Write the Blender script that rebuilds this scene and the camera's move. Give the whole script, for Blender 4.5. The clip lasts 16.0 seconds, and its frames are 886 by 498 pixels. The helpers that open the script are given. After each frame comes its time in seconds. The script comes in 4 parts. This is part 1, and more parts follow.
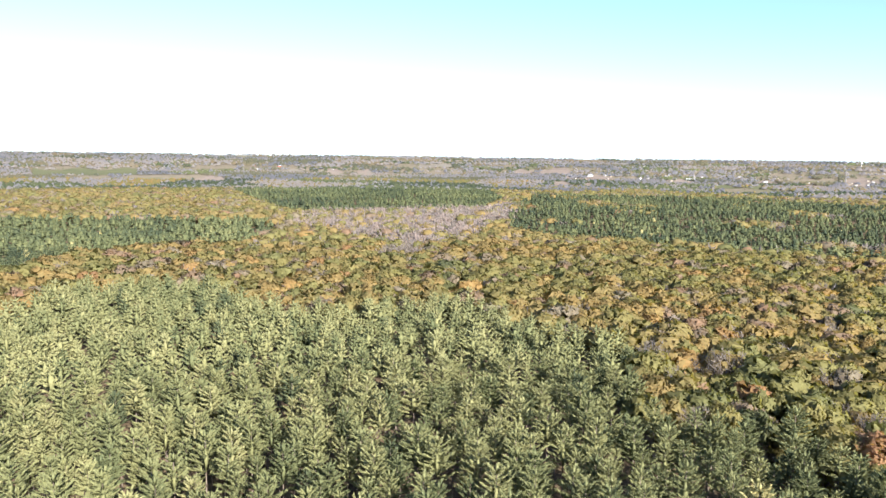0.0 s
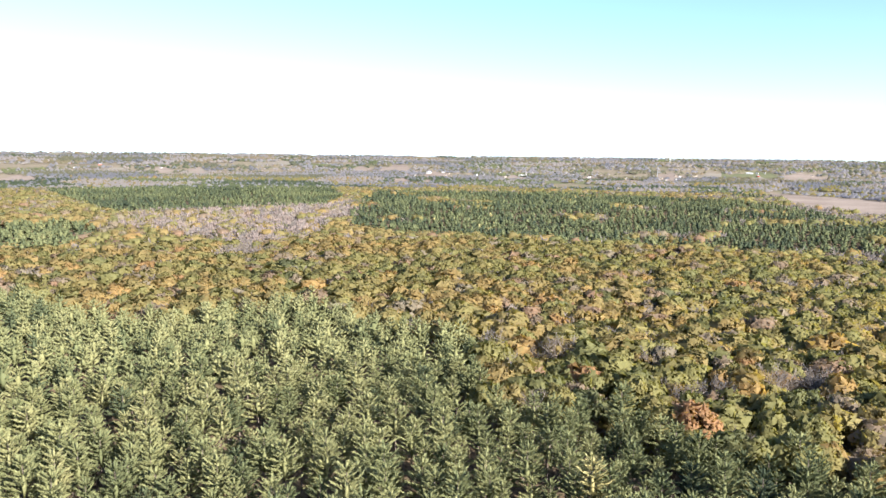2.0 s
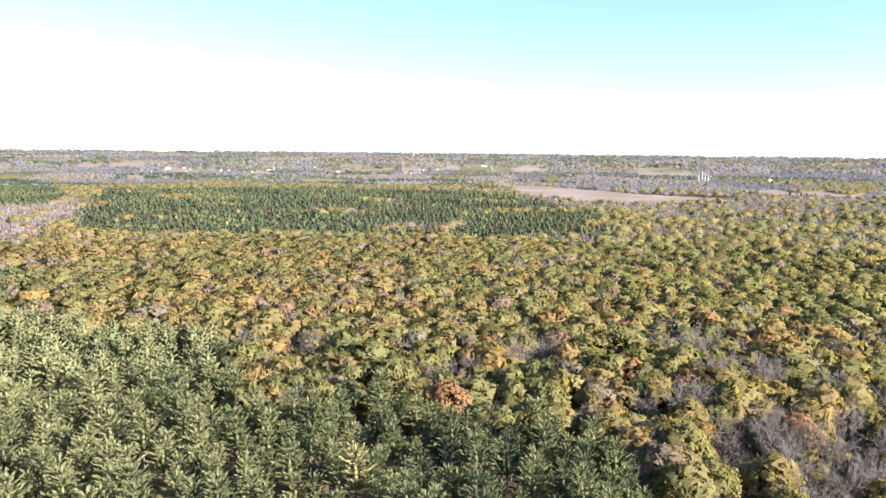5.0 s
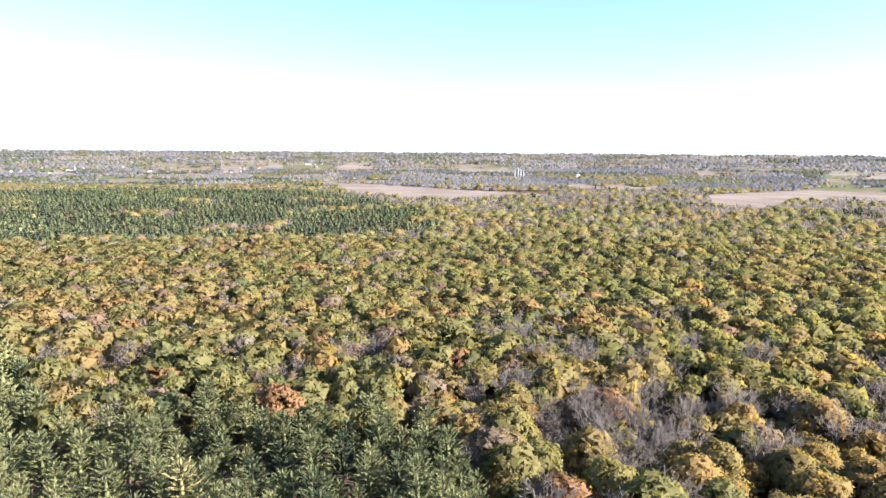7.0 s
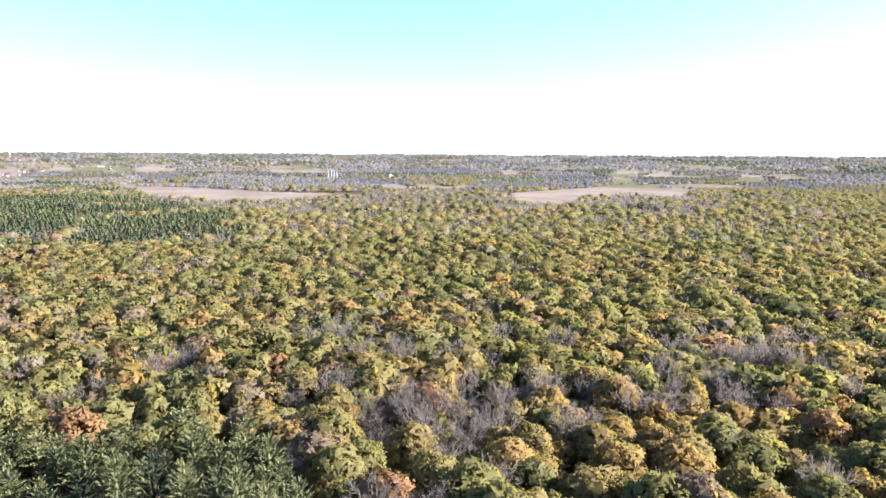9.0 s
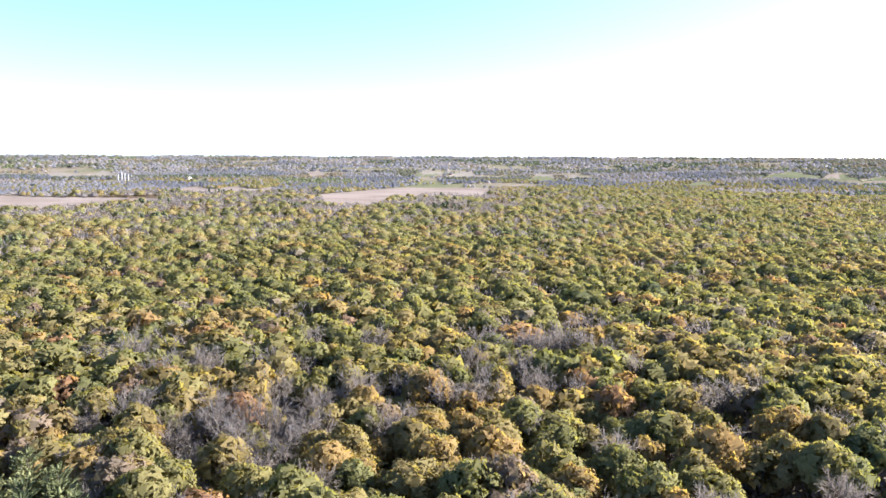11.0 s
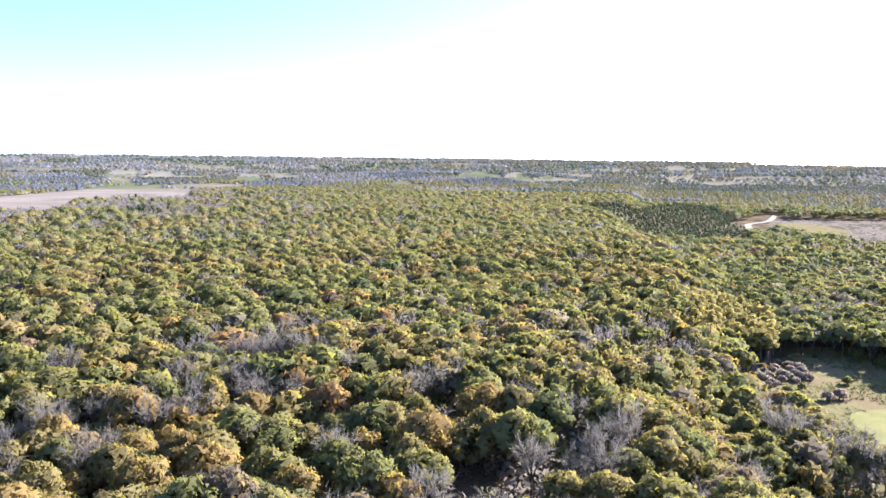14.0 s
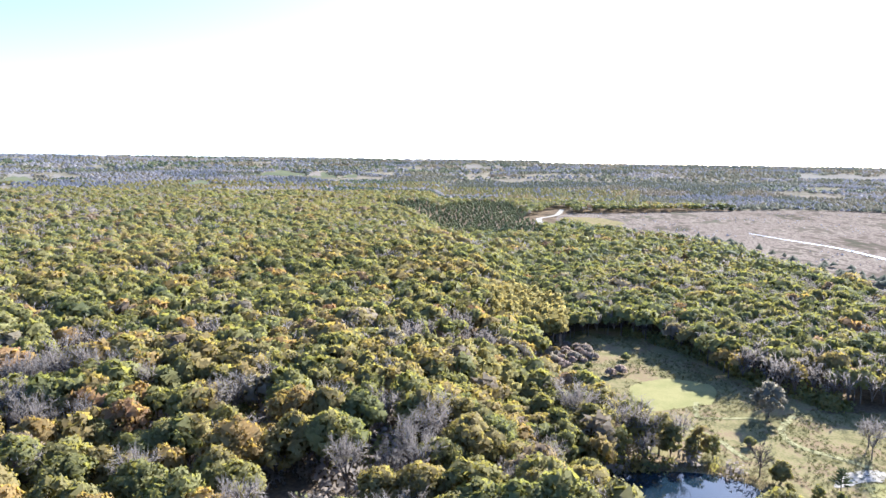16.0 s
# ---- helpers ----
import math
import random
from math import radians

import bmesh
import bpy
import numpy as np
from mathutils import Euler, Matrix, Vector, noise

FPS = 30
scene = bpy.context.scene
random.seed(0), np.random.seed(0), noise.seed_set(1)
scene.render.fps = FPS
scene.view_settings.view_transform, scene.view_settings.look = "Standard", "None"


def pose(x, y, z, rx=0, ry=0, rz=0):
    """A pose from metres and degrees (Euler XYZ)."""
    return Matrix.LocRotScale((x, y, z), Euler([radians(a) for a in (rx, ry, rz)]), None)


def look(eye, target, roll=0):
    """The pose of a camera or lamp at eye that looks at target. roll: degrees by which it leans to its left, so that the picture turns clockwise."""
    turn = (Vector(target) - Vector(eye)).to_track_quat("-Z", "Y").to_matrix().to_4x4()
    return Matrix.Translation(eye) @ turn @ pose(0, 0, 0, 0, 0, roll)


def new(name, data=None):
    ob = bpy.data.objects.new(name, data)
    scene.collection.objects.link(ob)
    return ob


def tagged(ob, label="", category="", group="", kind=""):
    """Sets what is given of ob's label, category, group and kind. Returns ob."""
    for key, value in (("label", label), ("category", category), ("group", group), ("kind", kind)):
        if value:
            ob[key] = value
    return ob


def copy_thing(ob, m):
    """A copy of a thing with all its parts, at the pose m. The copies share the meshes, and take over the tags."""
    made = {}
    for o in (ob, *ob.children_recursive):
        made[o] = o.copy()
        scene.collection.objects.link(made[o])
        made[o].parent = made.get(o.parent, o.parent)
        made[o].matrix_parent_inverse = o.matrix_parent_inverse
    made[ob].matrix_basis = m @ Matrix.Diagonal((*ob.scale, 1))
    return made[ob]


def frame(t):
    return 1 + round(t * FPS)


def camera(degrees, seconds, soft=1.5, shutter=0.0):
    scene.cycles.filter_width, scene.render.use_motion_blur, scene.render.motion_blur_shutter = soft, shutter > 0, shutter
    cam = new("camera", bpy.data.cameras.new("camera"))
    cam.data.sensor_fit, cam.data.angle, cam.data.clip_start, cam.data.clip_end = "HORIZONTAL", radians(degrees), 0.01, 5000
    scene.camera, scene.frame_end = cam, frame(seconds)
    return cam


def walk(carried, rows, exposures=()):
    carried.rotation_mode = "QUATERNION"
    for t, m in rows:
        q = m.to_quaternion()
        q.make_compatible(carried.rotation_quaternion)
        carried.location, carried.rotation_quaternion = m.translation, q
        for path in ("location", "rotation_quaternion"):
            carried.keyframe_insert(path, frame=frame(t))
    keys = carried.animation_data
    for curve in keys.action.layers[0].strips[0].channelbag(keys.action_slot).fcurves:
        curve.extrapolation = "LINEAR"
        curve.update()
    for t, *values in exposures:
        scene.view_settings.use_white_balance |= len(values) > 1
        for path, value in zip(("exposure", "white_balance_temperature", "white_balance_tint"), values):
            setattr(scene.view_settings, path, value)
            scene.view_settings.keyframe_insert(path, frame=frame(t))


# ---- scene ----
cam = camera(63.3, 16.0, soft=1.5)
PATH = [
    (0, (0.0, 0.0, 80.0), (-63.41, 76.24, 67.12), 0.71),
    (0.5, (-0.05, -0.07, 79.91), (-59.17, 79.56, 67.05), 0.78),
    (1, (-0.09, -0.12, 79.83), (-54.72, 82.63, 66.93), 0.74),
    (1.5, (-0.13, -0.17, 79.75), (-50.14, 85.45, 66.81), 0.66),
    (2, (-0.15, -0.22, 79.68), (-45.34, 88.04, 66.7), 0.67),
    (2.5, (-0.17, -0.26, 79.6), (-40.3, 90.4, 66.57), 0.65),
    (3, (-0.19, -0.29, 79.53), (-35.0, 92.53, 66.42), 0.60),
    (3.5, (-0.2, -0.32, 79.46), (-29.58, 94.35, 66.26), 0.53),
    (4, (-0.21, -0.35, 79.4), (-24.17, 95.83, 66.15), 0.59),
    (6.5, (-0.23, -0.42, 79.15), (4.81, 98.54, 65.74), 0.42),
    (7, (-0.23, -0.43, 79.11), (10.84, 98.04, 65.68), 0.39),
    (7.5, (-0.24, -0.44, 79.08), (16.87, 97.18, 65.74), 0.37),
    (8, (-0.25, -0.45, 79.06), (23.17, 95.86, 65.78), 0.38),
    (8.5, (-0.27, -0.46, 79.04), (29.42, 94.12, 65.85), 0.37),
    (9, (-0.29, -0.46, 79.03), (35.46, 92.0, 65.86), 0.32),
    (11.5, (-0.48, -0.53, 79.06), (63.52, 75.22, 66.21), 0.30),
    (12, (-0.55, -0.55, 79.09), (68.44, 70.71, 66.3), 0.41),
    (12.5, (-0.63, -0.57, 79.13), (73.03, 65.87, 66.46), 0.51),
    (13, (-0.71, -0.6, 79.17), (77.19, 60.81, 66.52), 0.57),
    (13.5, (-0.81, -0.63, 79.22), (80.96, 55.52, 66.61), 0.66),
    (14, (-0.93, -0.67, 79.29), (84.4, 49.93, 66.66), 0.68),
    (14.5, (-1.06, -0.71, 79.35), (87.45, 44.1, 66.78), 0.72),
    (15, (-1.2, -0.76, 79.43), (90.1, 38.06, 66.91), 0.69),
    (15.5, (-1.36, -0.82, 79.52), (92.34, 31.8, 66.99), 0.66),
    (16, (-1.53, -0.88, 79.62), (94.2, 25.19, 67.1), 0.75),
]
walk(cam, [(t, look(eye, target, roll)) for t, eye, target, roll in PATH], exposures=[(0.0, 2.2, 6500, 11), (4.0, 2.36, 6450, 14), (8.0, 2.5, 6350, 15), (12.5, 2.52, 5950, 15), (16.0, 2.58, 5600, 12)])

# ---- light ----
SUN_AZ, SUN_EL = 112.4, 24.0          # clockwise from +y, and above the horizon
world = bpy.data.worlds.new("sky")
scene.world = world
world.use_nodes = True
wn = world.node_tree.nodes
sky = wn.new("ShaderNodeTexSky")
sky.sky_type = "NISHITA"
sky.sun_disc = False
sky.sun_elevation, sky.sun_rotation = radians(SUN_EL), radians(SUN_AZ)
sky.altitude, sky.air_density, sky.dust_density, sky.ozone_density = 300, 0.6, 0.8, 3.0
world.node_tree.links.new(sky.outputs["Color"], wn["Background"].inputs["Color"])
wn["Background"].inputs["Strength"].default_value = 0.085
sun = new("sun", bpy.data.lights.new("sun", "SUN"))
sun.data.energy, sun.data.angle, sun.data.color = 4.2, radians(0.53), (1.0, 0.94, 0.84)
SUN_DIR = Vector((math.sin(radians(SUN_AZ)) * math.cos(radians(SUN_EL)), math.cos(radians(SUN_AZ)) * math.cos(radians(SUN_EL)), math.sin(radians(SUN_EL))))
sun.matrix_world = look(SUN_DIR * 400, (0, 0, 0))

# ---- materials ----


def tree_of(mat):
    return mat.node_tree.nodes, mat.node_tree.links


def ramp(nodes, stops):
    r = nodes.new("ShaderNodeValToRGB")
    el = r.color_ramp.elements
    while len(el) < len(stops):
        el.new(0.5)
    for e, (p, c) in zip(el, stops):
        e.position, e.color = p, (*c, 1)
    return r


def mathn(nodes, links, op, a, b, clamp=False):
    m = nodes.new("ShaderNodeMath")
    m.operation, m.use_clamp = op, clamp
    for k, v in enumerate((a, b)):
        if isinstance(v, (int, float)):
            m.inputs[k].default_value = v
        else:
            links.new(v, m.inputs[k])
    return m.outputs[0]


def noise_of(nodes, links, scale, detail=3.0, stretch=(1, 1, 1)):
    co = nodes.new("ShaderNodeNewGeometry")
    mp = nodes.new("ShaderNodeMapping")
    mp.inputs["Scale"].default_value = stretch
    tx = nodes.new("ShaderNodeTexNoise")
    tx.inputs["Scale"].default_value, tx.inputs["Detail"].default_value = scale, detail
    links.new(co.outputs["Position"], mp.inputs["Vector"])
    links.new(mp.outputs["Vector"], tx.inputs["Vector"])
    return tx.outputs["Fac"]


def foliage(name, stops, through_light=0.3, spread=0.16, rough=0.6, patch=0.45, passing=(1.0, 1.0, 1.0)):
    """Leaves: the tree's own hue from the mesh, varied by clump, leaf group and tree; some light passes through."""
    mat = bpy.data.materials.new(name)
    mat.use_nodes = True
    n, l = tree_of(mat)
    at = n.new("ShaderNodeAttribute")
    at.attribute_name = "hue"
    geo, info = n.new("ShaderNodeNewGeometry"), n.new("ShaderNodeObjectInfo")
    isl = mathn(n, l, "MULTIPLY", mathn(n, l, "SUBTRACT", geo.outputs["Random Per Island"], 0.5), spread)
    obj = mathn(n, l, "MULTIPLY", mathn(n, l, "SUBTRACT", info.outputs["Random"], 0.5), spread * 0.8)
    cl = mathn(n, l, "MULTIPLY", mathn(n, l, "SUBTRACT", noise_of(n, l, 0.22, 3), 0.5), patch)
    hue = mathn(n, l, "ADD", mathn(n, l, "ADD", at.outputs["Fac"], isl), mathn(n, l, "ADD", obj, cl), True)
    r = ramp(n, stops)
    l.new(hue, r.inputs[0])
    val = n.new("ShaderNodeHueSaturation")
    l.new(mathn(n, l, "ADD", mathn(n, l, "MULTIPLY", noise_of(n, l, 1.1, 2), 0.5), 0.75), val.inputs["Value"])
    l.new(r.outputs[0], val.inputs["Color"])
    b = n["Principled BSDF"]
    b.inputs["Roughness"].default_value = rough
    b.inputs["Specular IOR Level"].default_value = 0.03
    l.new(val.outputs[0], b.inputs["Base Color"])
    tr = n.new("ShaderNodeBsdfTranslucent")
    glow = n.new("ShaderNodeMix")
    glow.data_type, glow.blend_type, glow.clamp_result = "RGBA", "MULTIPLY", False
    glow.inputs["Factor"].default_value = 1.0
    glow.inputs[7].default_value = (*passing, 1)
    l.new(val.outputs[0], glow.inputs[6])
    l.new(glow.outputs[2], tr.inputs["Color"])
    mix = n.new("ShaderNodeMixShader")
    mix.inputs[0].default_value = through_light
    l.new(b.outputs[0], mix.inputs[1])
    l.new(tr.outputs[0], mix.inputs[2])
    l.new(mix.outputs[0], n["Material Output"].inputs[0])
    return mat


def surface(name, stops, scale, rough=0.9, detail=5.0, fine=0.0, bump=0.0, stretch=(1, 1, 1), metal=0.0):
    """A matt surface whose colour runs through stops by noise at two scales."""
    mat = bpy.data.materials.new(name)
    mat.use_nodes = True
    n, l = tree_of(mat)
    f = noise_of(n, l, scale, detail, stretch)
    if fine:
        g = noise_of(n, l, fine, 3.0, stretch)
        f = mathn(n, l, "ADD", mathn(n, l, "MULTIPLY", f, 0.6), mathn(n, l, "MULTIPLY", g, 0.4))
    r = ramp(n, [(0.5 + (p - 0.5) * 0.5, c) for p, c in stops] if fine else stops)
    l.new(f, r.inputs[0])
    b = n["Principled BSDF"]
    l.new(r.outputs[0], b.inputs["Base Color"])
    b.inputs["Roughness"].default_value, b.inputs["Metallic"].default_value = rough, metal
    b.inputs["Specular IOR Level"].default_value = 0.0
    if bump:
        bp = n.new("ShaderNodeBump")
        bp.inputs["Strength"].default_value, bp.inputs["Distance"].default_value = 0.6, bump
        l.new(f, bp.inputs["Height"])
        l.new(bp.outputs[0], b.inputs["Normal"])
    return mat


PINE = foliage("pine needles", [(0.0, (0.042, 0.058, 0.039)), (0.3, (0.112, 0.128, 0.064)), (0.6, (0.194, 0.200, 0.096)),
                                (0.82, (0.265, 0.255, 0.130)), (1.0, (0.371, 0.307, 0.125))], 0.26, 0.10, 0.8, 0.10, (1.4, 1.4, 1.2))
OAK = foliage("autumn leaves", [(0.0, (0.092, 0.104, 0.060)), (0.18, (0.148, 0.152, 0.070)), (0.36, (0.196, 0.184, 0.078)),
                                (0.52, (0.222, 0.179, 0.082)), (0.62, (0.280, 0.196, 0.084)), (0.70, (0.275, 0.182, 0.088)), (0.78, (0.255, 0.148, 0.090)),
                                (0.88, (0.205, 0.155, 0.112)), (1.0, (0.216, 0.190, 0.142))], 0.46, 0.05, 0.8, 0.08, (1.48, 1.44, 0.74))
TWIG = foliage("bare twigs", [(0.0, (0.150, 0.136, 0.124)), (0.5, (0.20, 0.178, 0.158)), (1.0, (0.24, 0.205, 0.168))], 0.42, 0.3, 0.8, 0.3, (1.35, 1.3, 1.25))
# bluish grey twigs, with the haze of distance put into the colour
HAZED_TWIG = foliage("bare woods", [(0.0, (0.149, 0.157, 0.181)), (0.35, (0.204, 0.207, 0.228)), (0.7, (0.248, 0.240, 0.249)), (1.0, (0.275, 0.251, 0.235))], 0.55, 0.2, 0.9, 0.3, (1.8, 1.8, 1.85))
FAR_OAK = foliage("dull leaves", [(0.0, (0.094, 0.105, 0.076)), (0.5, (0.149, 0.149, 0.099)), (1.0, (0.209, 0.171, 0.112))], 0.44, 0.2, 0.9, 0.3, (1.35, 1.3, 1.15))
PALE_TWIG = foliage("sapling twigs", [(0.0, (0.193, 0.162, 0.157)), (0.5, (0.242, 0.200, 0.185)), (1.0, (0.281, 0.226, 0.185))], 0.4, 0.3, 0.9, 0.3, (1.2, 1.2, 1.2))
ASPEN = foliage("aspen leaves", [(0.0, (0.242, 0.231, 0.101)), (0.5, (0.341, 0.292, 0.112)), (1.0, (0.396, 0.330, 0.123))], 0.5, 0.2, 0.8, 0.3, (1.3, 1.2, 0.9))
SHRUB = foliage("shrub twigs", [(0.0, (0.198, 0.193, 0.146)), (0.5, (0.259, 0.226, 0.185)), (1.0, (0.297, 0.237, 0.202))], 0.5, 0.3, 0.9, 0.3, (1.4, 1.3, 1.2))
BARK = surface("bark", [(0.3, (0.07, 0.055, 0.045)), (0.7, (0.18, 0.15, 0.125))], 1.5, 0.95, stretch=(1, 1, 0.2))
FLOOR = surface("leaf litter", [(0.25, (0.063, 0.052, 0.037)), (0.5, (0.127, 0.094, 0.063)), (0.75, (0.196, 0.144, 0.090))], 0.05, 0.95, fine=0.9)
FARM = surface("farmland", [(0.30, (0.12, 0.125, 0.07)), (0.42, (0.16, 0.14, 0.10)), (0.55, (0.21, 0.175, 0.135)), (0.7, (0.15, 0.145, 0.085))], 0.0022, 0.95, fine=0.03, stretch=(1, 1, 0.1))

# ---- the land ----


def step(a, b, v):
    k = np.clip((np.asarray(v, float) - a) / (b - a), 0, 1)
    return k * k * (3 - 2 * k)


def land(x, y):
    """Height of the ground: a wooded plateau, a low valley to the south-east, and land that climbs slowly to the horizon."""
    x, y = np.asarray(x, float), np.asarray(y, float)
    d = np.hypot(x, y)
    brow = np.interp(x, (0, 150, 222, 360, 540, 700, 1000, 2200), (-70, 20, 78, 90, 120, 225, 320, 620))
    low = step(0, 40, brow - y) * step(60, 170, x)
    roll_ = 2.2 * np.sin(x / 83 + 1) * np.sin(y / 97) * step(150, 400, d) * (1 - low) * (1 - step(1000, 1300, d))
    far = np.maximum(d - 1900, 0) * 0.0224
    knolls = step(1950, 2600, d) * 9 * np.sin(x / 310 + 0.6) * np.sin(y / 270 + x / 700)
    return -14 * low + roll_ + far + knolls * (1 - step(3600, 4600, d))


def inside(x, y, poly):
    x, y = np.asarray(x, float), np.asarray(y, float)
    hit = np.zeros(x.shape, bool)
    for (x0, y0), (x1, y1) in zip(poly, poly[1:] + poly[:1]):
        if y0 != y1:
            hit ^= ((y0 > y) != (y1 > y)) & (x < (x1 - x0) * (y - y0) / (y1 - y0) + x0)
    return hit


def fuzz(x, y, size, seed=0.0):
    """Cheap smooth variation between about -1 and 1."""
    x, y = np.asarray(x, float) / size + seed, np.asarray(y, float) / size - 1.7 * seed
    return (np.sin(1.3 * x + 2.1 * np.sin(0.7 * y + seed)) + np.sin(1.7 * y + 1.9 * np.sin(0.9 * x)) + np.sin(0.8 * (x + y) + 1.3 * np.sin(1.1 * x - y))) / 2.4


def mesh_of(name, verts, faces, mats, index=None, hue=None, smooth=False, facing=None):
    """A mesh from arrays of places and of triangles or quads."""
    me = bpy.data.meshes.new(name)
    verts, faces = np.asarray(verts, np.float32), np.asarray(faces, np.int32)
    k = faces.shape[1]
    me.vertices.add(len(verts))
    me.vertices.foreach_set("co", verts.ravel())
    me.loops.add(faces.size)
    me.loops.foreach_set("vertex_index", faces.ravel())
    me.polygons.add(len(faces))
    me.polygons.foreach_set("loop_start", np.arange(0, faces.size, k, dtype=np.int32))
    for m in mats:
        me.materials.append(m)
    if index is not None:
        me.polygons.foreach_set("material_index", np.asarray(index, np.int32))
    me.polygons.foreach_set("use_smooth", np.full(len(faces), smooth))
    if hue is not None:
        me.attributes.new("hue", "FLOAT", "POINT").data.foreach_set("value", np.asarray(hue, np.float32))
    me.update(calc_edges=True)
    if facing is not None and np.any(facing):
        me.normals_split_custom_set_from_vertices(np.asarray(facing, np.float32).tolist())
    return me


def ground_mesh(name, radii, turns, mat):
    a = np.linspace(0, 2 * np.pi, turns, endpoint=False)
    x, y = np.outer(radii, np.sin(a)), np.outer(radii, np.cos(a))
    v = np.stack([x, y, land(x, y)], -1).reshape(-1, 3)
    i, j = np.meshgrid(np.arange(len(radii) - 1), np.arange(turns), indexing="ij")
    p, q = i * turns + j, i * turns + (j + 1) % turns
    f = np.stack([p, p + turns, q + turns, q], -1).reshape(-1, 4)
    v = np.vstack([v, [(0, 0, float(land(0, 0)))]])
    ob = new(name, mesh_of(name, v, f, mat, smooth=True))
    me = ob.data
    d = np.hypot(v[f[:, 0], 0], v[f[:, 0], 1])
    me.polygons.foreach_set("material_index", (d > 1500).astype(np.int32))
    return ob


ground = tagged(ground_mesh("ground", np.concatenate([[0.02], np.geomspace(30, 4850, 120)]), 360, [FLOOR, FARM]),
                "leaf-strewn forest floor running out to farmland", "ground", kind="structure")


def rounded(poly, n=6, wob=0.0, seed=0):
    """A closed outline through poly, rounded and slightly uneven."""
    rng = np.random.default_rng(seed)
    p = np.array(poly, float)
    out = []
    for k in range(len(p)):
        a, b, c, d = p[k - 1], p[k], p[(k + 1) % len(p)], p[(k + 2) % len(p)]
        for s in np.linspace(0, 1, n, endpoint=False):
            q = 0.5 * (2 * b + (c - a) * s + (2 * a - 5 * b + 4 * c - d) * s * s + (3 * b - a - 3 * c + d) * s ** 3)
            out.append(q + rng.normal(0, wob, 2))
    return np.array(out)


def sheet(name, outline, z, mat, label, category):
    bm = bmesh.new()
    f = bm.faces.new([bm.verts.new((float(x), float(y), z)) for x, y in outline])
    if f.calc_area() and sum((outline[i][0] * outline[i - 1][1] - outline[i - 1][0] * outline[i][1]) for i in range(len(outline))) > 0:
        f.normal_flip()
    bmesh.ops.triangulate(bm, faces=bm.faces[:])
    me = bpy.data.meshes.new(name)
    bm.to_mesh(me)
    bm.free()
    me.materials.append(mat)
    return tagged(new(name, me), label, category, kind="structure")


def ribbon(name, line, width, z, mat, label, category):
    p = np.array(line, float)
    fine = []
    for k in range(len(p) - 1):
        a, b, c, d = p[max(k - 1, 0)], p[k], p[k + 1], p[min(k + 2, len(p) - 1)]
        for s in np.linspace(0, 1, 8, endpoint=False):
            fine.append(0.5 * (2 * b + (c - a) * s + (2 * a - 5 * b + 4 * c - d) * s * s + (3 * b - a - 3 * c + d) * s ** 3))
    p = np.array(fine + [p[-1]])
    t = np.gradient(p, axis=0)
    side = np.stack([-t[:, 1], t[:, 0]], 1) / np.linalg.norm(t, axis=1)[:, None]
    w = np.broadcast_to(np.asarray(width, float), len(p)) if np.ndim(width) == 0 else np.interp(np.linspace(0, 1, len(p)), np.linspace(0, 1, len(width)), width)
    w = w * (1 + 0.12 * np.sin(np.arange(len(p)) * 1.7))
    L, R = p + side * w[:, None] / 2, p - side * w[:, None] / 2
    v = np.concatenate([np.c_[L, np.full(len(p), z)], np.c_[R, np.full(len(p), z)]])
    n = len(p)
    f = [(n + i, n + i + 1, i + 1, i) for i in range(n - 1)]
    return tagged(new(name, mesh_of(name, v, f, [mat])), label, category, kind="structure")


# plan of the woods and clearings, metres
NEAR_PINES = [(-322, 105), (-369, 147), (-344, 205), (-255, 195), (-227, 235), (-205, 266), (-140, 244), (-109, 235), (-88, 198), (-76, 176),
              (-39, 188), (-20, 178), (11, 178), (22, 160), (26, 120), (20, 60), (-150, -20), (-330, 0)]
LEFT_PINES = [(-431, 142), (-480, 195), (-483, 235), (-509, 285), (-481, 332), (-560, 420), (-636, 474), (-685, 385), (-836, 280), (-800, 150), (-560, 80)]
FAR_PINES = [(-1000, 700), (-688, 546), (-661, 694), (-582, 790), (-700, 1000), (-1000, 1340), (-1450, 1200), (-1450, 950)]
MID_PINES = [(-381, 559), (-314, 548), (-228, 575), (-169, 570), (-79, 590), (10, 608), (60, 639), (75, 700), (62, 850), (0, 1117), (-100, 1250),
             (-329, 1290), (-490, 1300), (-720, 1130), (-600, 900), (-480, 700)]
EAST_PINES = [(900, 285), (830, 230), (800, 165), (840, 108), (930, 120), (1010, 145), (1120, 160), (1400, 250), (1420, 330), (1200, 345), (1080, 400)]
BARE_WOOD = [(-614, 466), (-687, 572), (-715, 663), (-676, 781), (-628, 839), (-646, 944), (-471, 690), (-419, 569), (-362, 439), (-321, 354), (-348, 343), (-404, 418), (-494, 472), (-548, 463)]
FIELD_A = [(-100, 1840), (83, 1664), (194, 1502), (354, 1337), (300, 1140), (181, 1071), (56, 1113), (-25, 1257), (-70, 1560)]
FIELD_B = [(494, 976), (646, 1299), (775, 1378), (959, 1477), (1047, 1416), (1118, 1330), (815, 969), (750, 1065), (634, 1002), (528, 893), (482, 912)]
MARSH = [(1040, 102), (1257, 124), (1329, 30), (1560, -300), (1500, -620), (440, -420), (440, -165), (620, -140), (811, -72), (880, 10)]
MEADOW = [(285, 43), (317, 36), (344, 50), (366, 34), (382, 18), (386, 0), (366, -16), (343, -31), (316, -46), (300, -61), (288, -74), (300, -98), (300, -135), (200, -135), (172, -64), (172, -40),
          (218, -37), (228, -15), (232, 6), (262, 10)]
